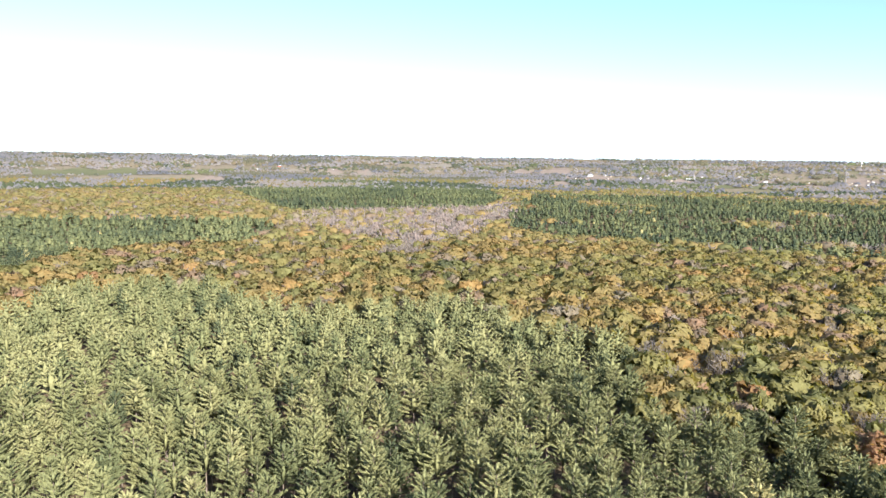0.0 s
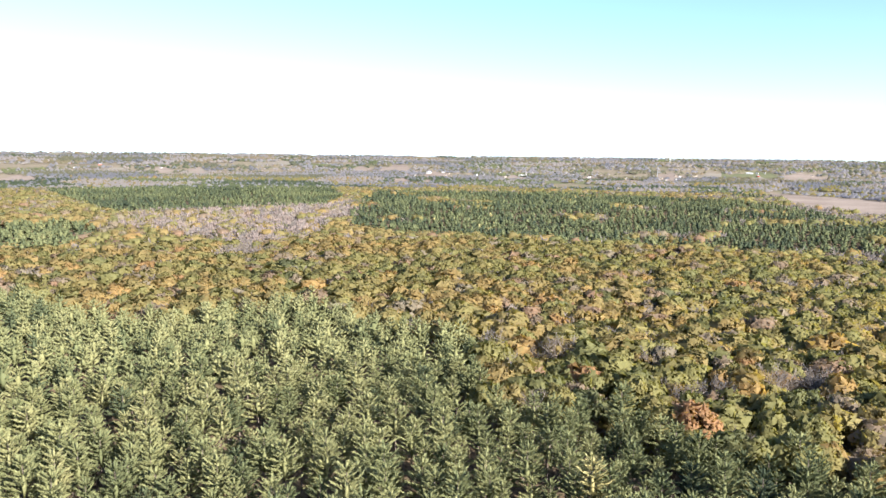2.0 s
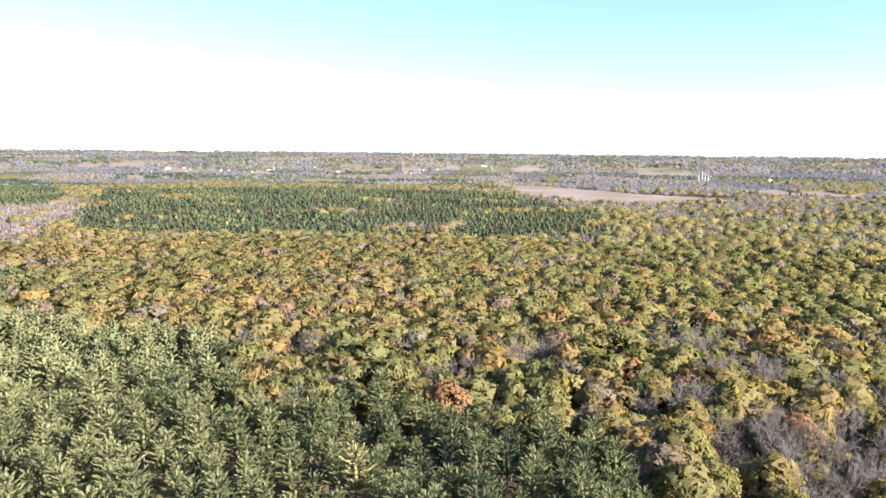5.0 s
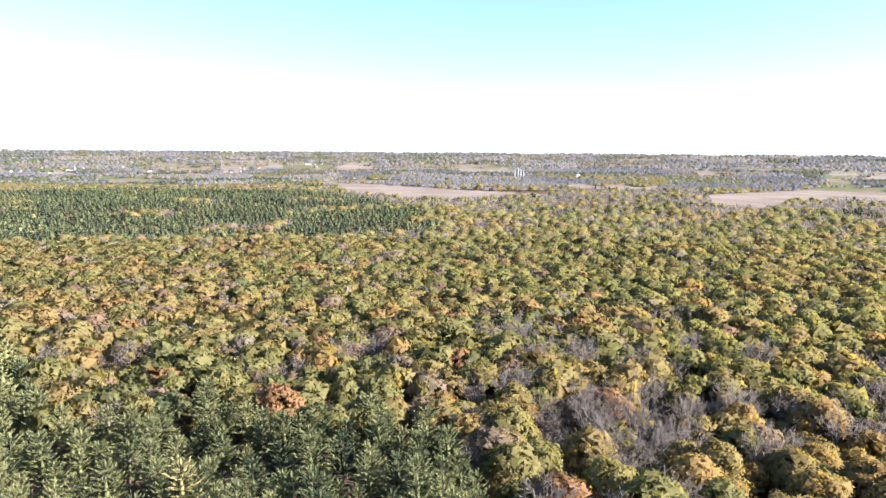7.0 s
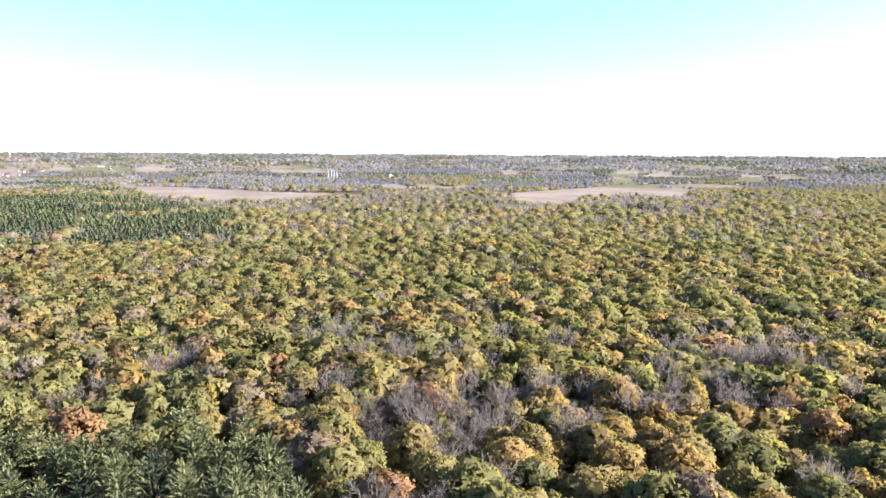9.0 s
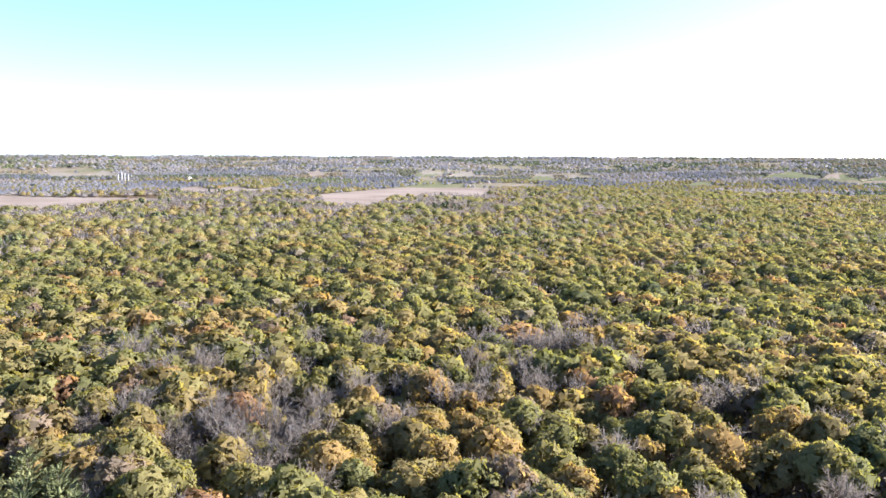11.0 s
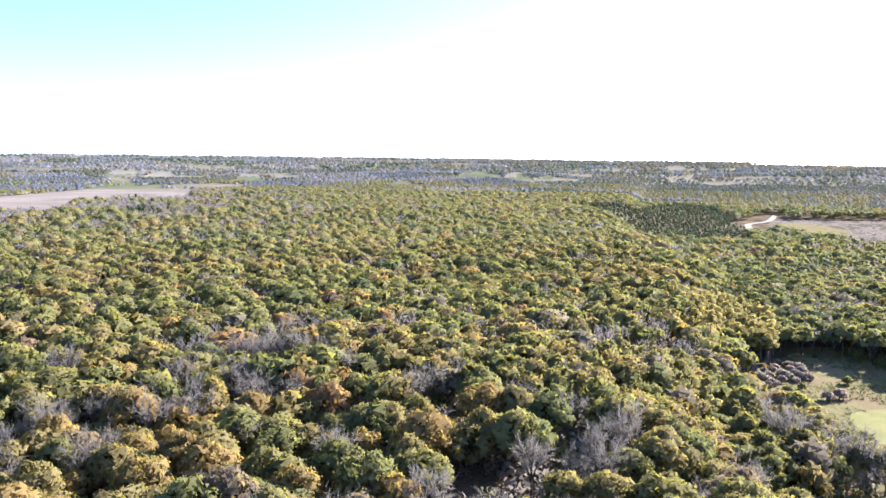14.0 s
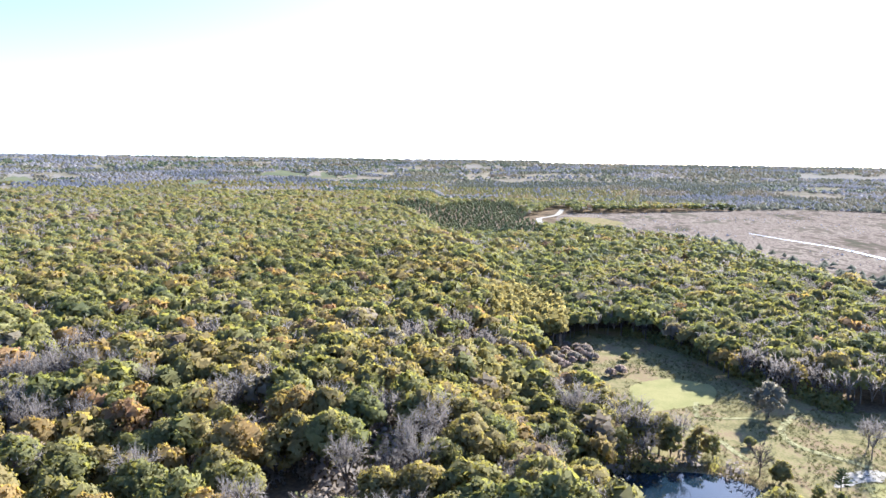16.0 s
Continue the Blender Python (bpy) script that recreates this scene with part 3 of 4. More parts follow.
def bare_shape(seed, lod, tall=15.0, wide=5.0):
    """A leafless tree: trunk, rising limbs, branches and a haze of fine twigs."""
    rng = np.random.default_rng(seed)
    s = Shape()
    if lod == 2:
        d = rng.normal(0, 1, (24, 3))
        d[:, 2] = abs(d[:, 2]) + 0.2
        d /= np.linalg.norm(d, axis=1)[:, None]
        root = np.array([0, 0, tall * 0.45]) + d * (wide, wide, 0.45 * tall) * rng.uniform(0.3, 0.8, (24, 1))
        u = np.cross(d, rng.normal(0, 1, (24, 3)))
        u *= 0.6 / np.linalg.norm(u, axis=1)[:, None]
        v = np.stack([root - u, root + u, root + d * (1.6, 1.6, 2.4)], 1).reshape(-1, 3)
        s.add(v, np.arange(len(v)).reshape(-1, 3), 0)
        return s.arrays()
    fork = tall * 0.3
    if lod == 0:
        tube(s, (0, 0, -0.3), (0, 0, fork), 0.28, 0.2, 5, 1)
    limbs, branches, twigs = ((8, 8, 12), (5, 5, 5))[lod]
    for k in range(limbs):
        a = k * 6.283 / limbs + rng.uniform(-0.3, 0.3)
        lean = rng.uniform(0.3, 1.0) if k else 0.1
        e = np.array([math.cos(a) * wide * lean * 0.75, math.sin(a) * wide * lean * 0.75, fork + (tall - fork) * rng.uniform(0.5, 0.78)])
        st = np.array([0, 0, fork * rng.uniform(0.8, 1.1)])
        kink = (st + e) / 2 + rng.normal(0, 0.45, 3)
        tube(s, st, kink, (0.17, 0.24)[lod], (0.11, 0.16)[lod], 3, 1)
        tube(s, kink, e, (0.11, 0.16)[lod], (0.05, 0.08)[lod], 3, 1)
        for b in range(branches):
            q = kink + (e - kink) * rng.uniform(-0.3, 1.0)
            d = (e - st) / np.linalg.norm(e - st) * 0.7 + rng.normal(0, 0.5, 3) + (math.cos(a) * 0.3, math.sin(a) * 0.3, 0.35)
            d /= np.linalg.norm(d)
            ln = tall * rng.uniform(0.13, 0.25)
            tip = q + d * ln
            u = np.cross(d, rng.normal(0, 1, 3))
            u /= np.linalg.norm(u)
            bw = (0.075, 0.15)[lod]
            s.add([q - u * bw, q + u * bw, tip], [(0, 1, 2)], 1)
            for w in range(twigs):
                q2 = q + (tip - q) * rng.uniform(0.2, 1.0)
                d2 = d * 0.7 + rng.normal(0, 0.55, 3) + (0, 0, 0.25)
                d2 /= np.linalg.norm(d2)
                u2 = np.cross(d2, rng.normal(0, 1, 3))
                u2 *= (0.05, 0.17)[lod] / np.linalg.norm(u2)
                s.add([q2 - u2, q2 + u2, q2 + d2 * ln * rng.uniform(0.35, 0.75)], [(0, 1, 2)], 0)
    return s.arrays()


# ---- where trees stand ----
rng = np.random.default_rng(11)


def scatter(step_, r0, r1, jitter=0.42):
    g = np.arange(-r1, r1 + step_, step_)
    x, y = np.meshgrid(g, g)
    x = x + rng.uniform(-jitter, jitter, x.shape) * step_
    y = y + rng.uniform(-jitter, jitter, y.shape) * step_
    x, y = x.ravel(), y.ravel()
    d, a = np.hypot(x, y), np.degrees(np.arctan2(-x, y))
    k = (d > r0) & (d < r1) & (a < 78) & (a > -114)
    return x[k], y[k]


def open_ground(x, y):
    o = np.zeros(len(x), bool)
    for p in OPEN:
        o |= inside(x, y, p)
    return o


def pine_land(x, y):
    w = 6 * fuzz(x, y, 23)
    k = np.zeros(len(x), bool)
    for p in (NEAR_PINES, LEFT_PINES, FAR_PINES, MID_PINES, EAST_PINES):
        k |= inside(x + w, y - w, p)
    return k & ~((fuzz(x, y, 48, 12) > 0.62) & inside(x, y, MID_PINES) & (y > 630))


def oak_hue(x, y, r):
    """Autumn colour by place: more gold and russet to the north-west, more olive to the east."""
    az = np.degrees(np.arctan2(-x, y))
    base = np.interp(az, (-110, -60, -20, 10, 35, 75), (0.42, 0.43, 0.41, 0.46, 0.50, 0.51))
    h = base - 0.03 + 0.035 * step(10, 40, -az) * (1 - step(260, 420, np.hypot(x, y))) + 0.09 * fuzz(x, y, 60, 3) + 0.08 * fuzz(x, y, 18, 6) + r.normal(0, 0.095, len(x))
    h = h - 0.08 * ((land(x, y) < -9) & (x > 300))
    odd = r.uniform(0, 1, len(x))
    h = np.where(odd < 0.04 * np.interp(np.hypot(x, y), (280, 520), (1, 0.3)), r.uniform(0.57, 0.74, len(x)), np.minimum(h, 0.555))
    h = np.where((odd > 0.2) & (odd < 0.3), h - 0.16, h)
    h = np.where((odd > 0.055) & (odd < np.interp(x, (-80, 40, 140), (0.16, 0.14, 0.10))), r.uniform(0.84, 1.0, len(x)), h)
    return np.clip(h, 0.02, 1)


def bare_share(x, y):
    near = step(-5, 40, -np.degrees(np.arctan2(-x, y))) * (1 - step(330, 480, np.hypot(x, y)))
    s = np.interp(x, (-60, 20), (0.05, 0.13)) + np.interp(x, (-60, 20), (0.12, 0.28)) * (1 + 0.3 * near) * np.clip(fuzz(x, y, 30, 5), 0, 1)
    s = np.where(inside(x, y, BARE_WOOD), 0.74, s)
    # bare trees grow here; more are added, their grey standing in for haze
    s = np.where((land(x, y) < -9) & (x > 330) & (y < 40), 0.5 + 0.2 * fuzz(x, y, 24, 15), s)
    for bx, by, br in BARE_SPOTS:
        s = np.where(np.hypot(x - bx, y - by) < br, 0.9, s)
    return s


def place(shapes, x, y, hue, scale, r, level=0.0):
    """One big array of many trees from a few shapes."""
    V, F, M, H, W = [], [], [], [], []
    z, pick, turn, at = land(x, y), r.integers(0, len(shapes), len(x)), r.uniform(0, 6.283, len(x)), 0
    for k, (v, f, m, w) in enumerate(shapes):
        i = np.where(pick == k)[0]
        if not len(i):
            continue
        c, s = np.cos(turn[i])[:, None], np.sin(turn[i])[:, None]
        sc, wd = (scale[i] * (1 - level) + level)[:, None], (scale[i] * r.uniform(0.82, 1.24, len(i)))[:, None]
        vx = (c * v[:, 0] - s * v[:, 1]) * wd + x[i][:, None]
        vy = (s * v[:, 0] + c * v[:, 1]) * wd + y[i][:, None]
        vz = v[:, 2] * sc + z[i][:, None]
        V.append(np.stack([vx, vy, vz], -1).reshape(-1, 3))
        F.append((f[None] + (np.arange(len(i)) * len(v))[:, None, None]).reshape(-1, 3) + at)
        M.append(np.tile(m, len(i)))
        H.append(np.repeat(hue[i], len(v)))
        W.append(np.stack([c * w[:, 0] - s * w[:, 1], s * w[:, 0] + c * w[:, 1], np.broadcast_to(w[:, 2], (len(i), len(w)))], -1).reshape(-1, 3))
        at += len(i) * len(v)
    return np.concatenate(V), np.concatenate(F), np.concatenate(M), np.concatenate(H), np.concatenate(W)


def woods(name, shapes, x, y, hue, scale, mats, label, level=0.0):
    """Many trees in one mesh; level: how far their heights are evened out."""
    if not len(x):
        return
    v, f, m, h, w = place(shapes, x, y, hue, scale, rng, level)
    tagged(new(name, mesh_of(name, v, f, mats, m, h, True, w)), label, "woods", kind="stuff")


OAKS = [[oak_shape(20 + k + 10 * lod, lod, 13.5 + (k % 3) * 1.3, 6.5 + 0.6 * (k % 4)) for k in range(n)] for lod, n in ((0, 6), (1, 6), (2, 6), (3, 6))]
PINES = [[pine_shape(70 + k + 10 * lod, lod, 17.0 + 0.6 * k, 3.3 + 0.14 * k) for k in range(n)] for lod, n in ((0, 5), (1, 5), (2, 5))]
BRUSH = [brush_shape(50 + k) for k in range(4)]
CLUMPS = [clump_shape(90 + k) for k in range(6)]
BARES = [[bare_shape(130 + k + 10 * lod, lod) for k in range(n)] for lod, n in ((0, 5), (1, 4), (2, 4))]


def tree_thing(name, shape, mats, hue, label, category):
    """One tree: an Empty at its foot with trunk and crown."""
    v, f, m, w = shape
    root = tagged(new(name), label, category)
    for k, part_ in ((1, "trunk"), (0, "crown")):
        ff = f[m == k]
        used, back = np.unique(ff, return_inverse=True)
        me = mesh_of(part_, v[used], back.reshape(-1, 3), [mats[k]], None, np.full(len(used), hue), True, w[used])
        ob = new(part_, me)
        ob.parent = root
    return root


def stand_things(name, shapes, x, y, hue, scale, mats, labels, category, group):
    """Single trees: a model for each shape and hue, and copies of it."""
    models = {}
    classes = (0.08, 0.2, 0.3, 0.4, 0.5, 0.6, 0.74, 0.9)
    z = land(x, y)
    for i in range(len(x)):
        c = int(np.argmin([abs(hue[i] - q) for q in classes]))
        key = (int(rng.integers(0, len(shapes))), c)
        m = Matrix.LocRotScale((x[i], y[i], z[i]), Euler((0, 0, rng.uniform(0, 6.28))), None)
        if key not in models:
            models[key] = ob = tree_thing(name, shapes[key[0]], mats, classes[c], labels[c * len(labels) // len(classes)], category)
            ob["group"] = group
            ob.matrix_basis = m
        else:
            ob = copy_thing(models[key], m)
        w = scale[i] * rng.uniform(0.92, 1.1)
        ob.scale = (w, w, scale[i])


def nudge_hue(x, y, hue, marks):
    """The trees next to the marked places take the marked colour."""
    for mx, my, h in marks:
        i = np.argmin((x - mx) ** 2 + (y - my) ** 2)
        hue[i], x[i], y[i] = h, mx, my
    return hue


PINE_LABELS = ["dark green pine in a dense plantation", "green feathery pine in a dense plantation", "yellowing pine in a dense plantation"]
OAK_LABELS = ["green leafy oak in the forest canopy", "olive green oak turning yellow in autumn", "golden yellow oak in autumn leaf", "orange oak in autumn leaf", "russet brown oak holding dry leaves"]
BARE_LABELS = ["leafless grey tree with fine bare twigs"]

# pines, near to far
x, y = scatter(6.3, 106, 900, 0.43)
k = pine_land(x, y) & ~open_ground(x, y) & (rng.uniform(0, 1, len(x)) < 0.95)
x, y = x[k], y[k]
d = np.hypot(x, y)
# pines past x 700 take a lighter hue, distance haze put into colour
hue = np.clip(np.where(inside(x, y, MID_PINES), 0.2, np.where(x > 700, 0.4, np.where(d > 400, 0.26, 0.42))) + 0.10 * fuzz(x, y, 40, 1) + rng.normal(0, 1, len(x)) * np.interp(d, (300, 560), (0.15, 0.08)), 0, 1)
hue = np.where(rng.uniform(0, 1, len(x)) < 0.005, 0.9, np.minimum(hue, 0.6))
# darker green pines eastward; sun backscatter on the western ones put into hue
hue = np.where(inside(x, y, NEAR_PINES), np.minimum(hue, 0.55) + 0.16 - 0.15 * step(-150, -30, x), hue)
hue = nudge_hue(x, y, hue, [(-35.5, 136, 0.98), (-72, 175, 0.86), (-159, 211, 0.0), (-157, 207, 0.02), (12, 150, 0.2), (5, 165, 0.22), (-10, 168, 0.2)])
scale = rng.uniform(0.78, 1.12, len(x)) * np.where(inside(x, y, MID_PINES) | (x > 700), 0.78, np.where(d > 400, 0.88, 1.0))
order = np.argsort(d)
first = np.zeros(len(x), bool)
first[order[:300]] = True
stand_things("pine_tree", PINES[0], x[first], y[first], hue[first], scale[first], (PINE, BARK), PINE_LABELS, "pine tree", "pines of the plantation")
k = ~first & (d < 225)
woods("pine_woods", PINES[0], x[k], y[k], hue[k], scale[k], (PINE, BARK), "dense green pine plantation seen from above")
k = ~first & (d >= 225) & (d < 540)
woods("pine_woods", PINES[1], x[k], y[k], hue[k], scale[k], (PINE, BARK), "dense stand of dark green pines")
k = ~first & (d >= 540) & (rng.uniform(0, 1, len(x)) < 0.75)
woods("pine_woods", PINES[2], x[k], y[k], hue[k], scale[k], (PINE, BARK), "dense stand of dark green pines")
x, y = scatter(9.8, 900, 1500)
k = pine_land(x, y) & ~open_ground(x, y)
x, y = x[k], y[k]
# past x 700 the hue is lightened for haze here too
woods("pine_woods", PINES[2], x, y, np.clip(np.where(inside(x, y, FAR_PINES) | inside(x, y, LEFT_PINES), 0.2, np.where(x > 700, 0.4, 0.2)) + 0.10 * fuzz(x, y, 60, 1) + rng.normal(0, 0.08, len(x)), 0, 1), rng.uniform(0.85, 1.1, len(x)) * np.where(x > 700, 0.72, 0.9), (PINE, BARK), "far block of dark green pines")

# broadleaved trees
x, y = (np.concatenate(q) for q in zip(scatter(7.8, 110, 240), scatter(8.1, 240, 560)))
vx, vy = scatter(9.0, 250, 640)
k = (land(vx, vy) < -9) & ((vx < 560) | (np.hypot(vx, vy) < 560))
x, y = np.concatenate([x, vx[k]]), np.concatenate([y, vy[k]])
k = ~pine_land(x, y) & ~open_ground(x, y)
x, y = x[k], y[k]
d = np.hypot(x, y)
bare = rng.uniform(0, 1, len(x)) < bare_share(x, y)
hue, scale = oak_hue(x, y, rng), rng.uniform(0.7, 1.18, len(x)) * np.interp(d, (225, 255), (0.88, 1.0))
marks = [(-13, 222, 0.64), (25, 167, 0.62), (11, 234, 0.62), (30, 228, 0.76), (2, 205, 0.40), (-59, 249, 0.54), (116, 164, 0.63), (106, 132, 0.56), (140, 136, 0.55), (40, 132, 0.76), (69, 138, 0.66), (194, 171, 0.62),
         (250, 230, 0.12), (150, 248, 0.15), (35, 205, 0.50), (102, 144, 0.55), (104, 122, 0.55), (159, 144, 0.74), (196, 156, 0.60), (200, 117, 0.55), (106, 98, 0.55), (176, 70, 0.22), (160, 70, 0.16), (211, 70, 0.49),
         (117, 87, 0.30), (272, 124, 0.58), (362, 527, 0.60), (143, 30, 0.45), (167, 115, 0.54), (141, 134, 0.54), (168, 136, 0.70), (121, 98, 0.35), (130, 80, 0.40), (285, 127, 0.60)]
hue = nudge_hue(x, y, hue, marks)
for mx, my, h in marks:
    i = np.argmin((x - mx) ** 2 + (y - my) ** 2)
    bare[i], scale[i] = False, max(scale[i], 1.0)
k = ~(inside(x, y, ASPENS) | inside(x, y, ASPENS_NEAR))
for hx, hy, hr in SHADE_GAPS:
    gap_ = np.hypot(x - hx, y - hy) < hr
    bare |= gap_
    k &= ~gap_ | (rng.uniform(0, 1, len(x)) < 0.06)
x, y, d, bare, hue, scale = x[k], y[k], d[k], bare[k], hue[k], scale[k]
for is_bare, name, shapes, mats, labels, cat, group, label in (
        (False, "oak_tree", OAKS, (OAK, BARK), OAK_LABELS, "oak tree", "oaks of the canopy", "rolling autumn oak canopy in olive, gold and russet"),
        (True, "bare_tree", BARES, (TWIG, BARK), BARE_LABELS, "bare tree", "bare trees of the forest", "leafless grey trees among the autumn oaks")):
    k = bare == is_bare
    X, Y, D, Hh, S = x[k], y[k], d[k], hue[k], scale[k]
    first = np.zeros(len(X), bool)
    first[np.argsort(D)[:300 if not is_bare else 160]] = True
    stand_things(name, shapes[0], X[first], Y[first], Hh[first], S[first] * (1.2 if is_bare else 1.0), mats, labels, cat, group)
    wname = "bare_woods" if is_bare else "oak_woods"
    j = ~first & (D < 135)
    woods(wname, shapes[0], X[j], Y[j], Hh[j], S[j], mats, label)
    j = ~first & (D >= 135) & (D < 265)
    woods(wname, shapes[1], X[j], Y[j], Hh[j], S[j], mats, label, 0.55)
    j = ~first & (D >= 265)
    woods(wname, shapes[1 if is_bare else 2], X[j], Y[j], Hh[j], S[j], mats, label, 0.65)
x, y = scatter(11.0, 560, 1500)
k = ~pine_land(x, y) & ~open_ground(x, y)
x, y = x[k], y[k]
right, d = np.degrees(np.arctan2(x, y)), np.hypot(x, y)
leafless = np.interp(right, (-75, -45, -15, 0, 40, 52, 75), (0.12, 0.2, 0.35, 0.85, 0.85, 0.3, 0.2)) * np.interp(d, (560, 780, 980, 1500), (0.35, 0.5, 0.95, 1.0))
belt = (fuzz(x, y, 55, 21) + 0.5 * fuzz(x, y, 22, 5) > 1.0) & (d > 760) & (right > -12) & (right < 48)
woods("pine_woods", PINES[2], x[belt], y[belt], rng.uniform(0.05, 0.3, belt.sum()), rng.uniform(0.7, 1.0, belt.sum()), (PINE, BARK), "dark pines in groves among bare woods")
x, y, leafless = x[~belt], y[~belt], leafless[~belt]
bare = rng.uniform(0, 1, len(x)) < np.where(inside(x, y, BARE_WOOD), 0.72, np.clip(leafless + 0.3 * fuzz(x, y, 45, 8), 0.05, 0.97))
hue, scale = oak_hue(x, y, rng), rng.uniform(0.75, 1.2, len(x))
woods("oak_woods", OAKS[3], x[~bare], y[~bare], hue[~bare], scale[~bare], (OAK, BARK), "far autumn woods in olive and gold", 0.65)
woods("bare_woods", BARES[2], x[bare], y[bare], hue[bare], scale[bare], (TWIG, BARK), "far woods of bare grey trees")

x, y = scatter(4.0, 200, 470)
k = inside(x + 4 * fuzz(x, y, 12, 3), y, ASPENS) | inside(x, y, ASPENS_NEAR)
x, y = x[k], y[k]
slender = [oak_shape(140 + k, 2, 13.5 + k, 2.0, True) for k in range(3)]
stand_things("aspen_tree", slender, x, y, np.where(inside(x, y, ASPENS), 0.6, 0.2) + rng.normal(0, 0.15, len(x)), rng.uniform(1.0, 1.4, len(x)), (ASPEN, BARK), ["slender bright yellow aspen in autumn leaf"], "aspen tree", "aspens of the grove")
x, y = scatter(5.6, 380, 1150)
k = inside(x + 22 * fuzz(x, y, 35, 3), y + 15 * fuzz(x, y, 28, 6), BARE_WOOD) & (rng.uniform(0, 1, len(x)) < 0.8)
x, y = x[k], y[k]
woods("bare_woods", BARES[2], x, y, rng.uniform(0.4, 1.0, len(x)), rng.uniform(0.7, 1.05, len(x)), (PALE_TWIG, BARK), "pale mauve wood of leafless saplings")

# young trees and brush under the canopy
x, y = scatter(5.4, 106, 300)
k = ~inside(x, y, NEAR_PINES) & ~open_ground(x, y)
for hx, hy, hr in SHADE_GAPS:
    k &= (np.hypot(x - hx, y - hy) > hr) | (rng.uniform(0, 1, len(x)) < 0.4)
x, y = x[k], y[k]
brown = rng.uniform(0, 1, len(x)) < 0.55
woods("underbrush", BRUSH, x[brown], y[brown], rng.uniform(0.3, 1.0, brown.sum()), rng.uniform(1.0, 2.5, brown.sum()), (TWIG, BARK), "grey brown underbrush below the trees")
woods("underbrush", BRUSH, x[~brown], y[~brown], rng.uniform(0.1, 0.55, (~brown).sum()), rng.uniform(0.9, 2.2, (~brown).sum()), (OAK, BARK), "olive saplings and brush below the trees")

# the far country: plots of bare wood, oak wood, pine and open field, with hedgerows between
n = 100000
dd = np.sqrt(rng.uniform(1480 ** 2, 2600 ** 2, n))
dd[58000:] = np.sqrt(rng.uniform(2500 ** 2, 4780 ** 2, n - 58000))
aa = np.radians(rng.uniform(-112, 77, n))
x, y = -np.sin(aa) * dd, np.cos(aa) * dd
pa, pd = np.radians(rng.uniform(-114, 79, 1100)), np.sqrt(rng.uniform(1400 ** 2, 4850 ** 2, 1100))
px, py = -np.sin(pa) * pd, np.cos(pa) * pd
wx, wy = x + 30 * fuzz(x, y, 60, 2), y + 30 * fuzz(x, y, 70, 5)
own, edge = np.empty(n, int), np.empty(n)
for q in range(0, n, 4000):
    far2 = (wx[q:q + 4000, None] - px) ** 2 + (wy[q:q + 4000, None] - py) ** 2
    own[q:q + 4000] = np.argmin(far2, 1)
    two = np.sqrt(np.partition(far2, 1, axis=1)[:, :2])
    edge[q:q + 4000] = two[:, 1] - two[:, 0]
east = step(35, 70, np.degrees(np.arctan2(px, py)))
lot = rng.uniform(0, 1, 1100)
kinds = np.select([lot < 0.24 - 0.14 * east, lot < 0.70 - 0.45 * east, lot < 0.88 - 0.03 * east], [0, 1, 2], 3)   # open, bare, oak, pine
side_ = -np.degrees(np.arctan2(px, py))
lush = ((side_ > 3) & (pd < 1850)) | ((side_ > 26) & (pd < 2150)) | ((side_ < -48) & (pd < 2000))
kinds = np.where(lush, np.select([lot < 0.06, lot < 0.18, lot < np.where((side_ > 26) & (side_ < 58), 0.40, 0.62) + 0.25 * (side_ < 0)], [1, 1, 2], 3), kinds)
tone = rng.uniform(0, 1, 1100)
what = kinds[own]
mixed = rng.uniform(0, 1, n)
what = np.where((what > 0) & (mixed < 0.14), 1, what)
what = np.where((what == 1) & (mixed > 0.72), np.where(mixed > 0.93, 3, 2), what)
what = np.where((what == 0) & (edge < 14) & (mixed < 0.8), 1 + (mixed > 0.62), what)
k = (what > 0) & ~open_ground(x, y)
x, y, what, tn = x[k], y[k], what[k], tone[own][k]
sc = rng.uniform(0.7, 1.15, len(x)) * np.interp(np.hypot(x, y), (2500, 3200), (1.0, 1.6))
gold = (np.hypot(x, y) < 2150) & (y > 0)
k = gold & (what == 2)
woods("oak_woods", CLUMPS, x[k], y[k], np.clip(0.34 + 0.12 * tn[k] + rng.normal(0, 0.09, k.sum()), 0, 1), sc[k], (OAK, BARK), "distant golden and olive oak woods")
for w, name, shapes, mats, h, label in ((1, "bare_woods", CLUMPS, (HAZED_TWIG, BARK), tn, "distant bare woods between fields, haze painted into their grey"),
                                        (2, "oak_woods", CLUMPS, (FAR_OAK, BARK), tn, "distant dull olive and brown woods between fields"),
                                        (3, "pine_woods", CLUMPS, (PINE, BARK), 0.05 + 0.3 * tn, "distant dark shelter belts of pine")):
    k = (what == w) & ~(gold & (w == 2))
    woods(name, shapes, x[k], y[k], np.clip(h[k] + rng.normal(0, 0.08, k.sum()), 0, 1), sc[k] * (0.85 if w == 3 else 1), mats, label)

# ---- the valley: single trees, shrubs and grass ----


def lone(name, shape, px, py, sc, hue, mats, label, category):
    ob = tree_thing(name, shape, mats, hue, label, category)
    ob.matrix_basis = Matrix.LocRotScale((px, py, float(land(px, py)) + 0.05), Euler((0, 0, px)), (sc, sc, sc))
    return ob


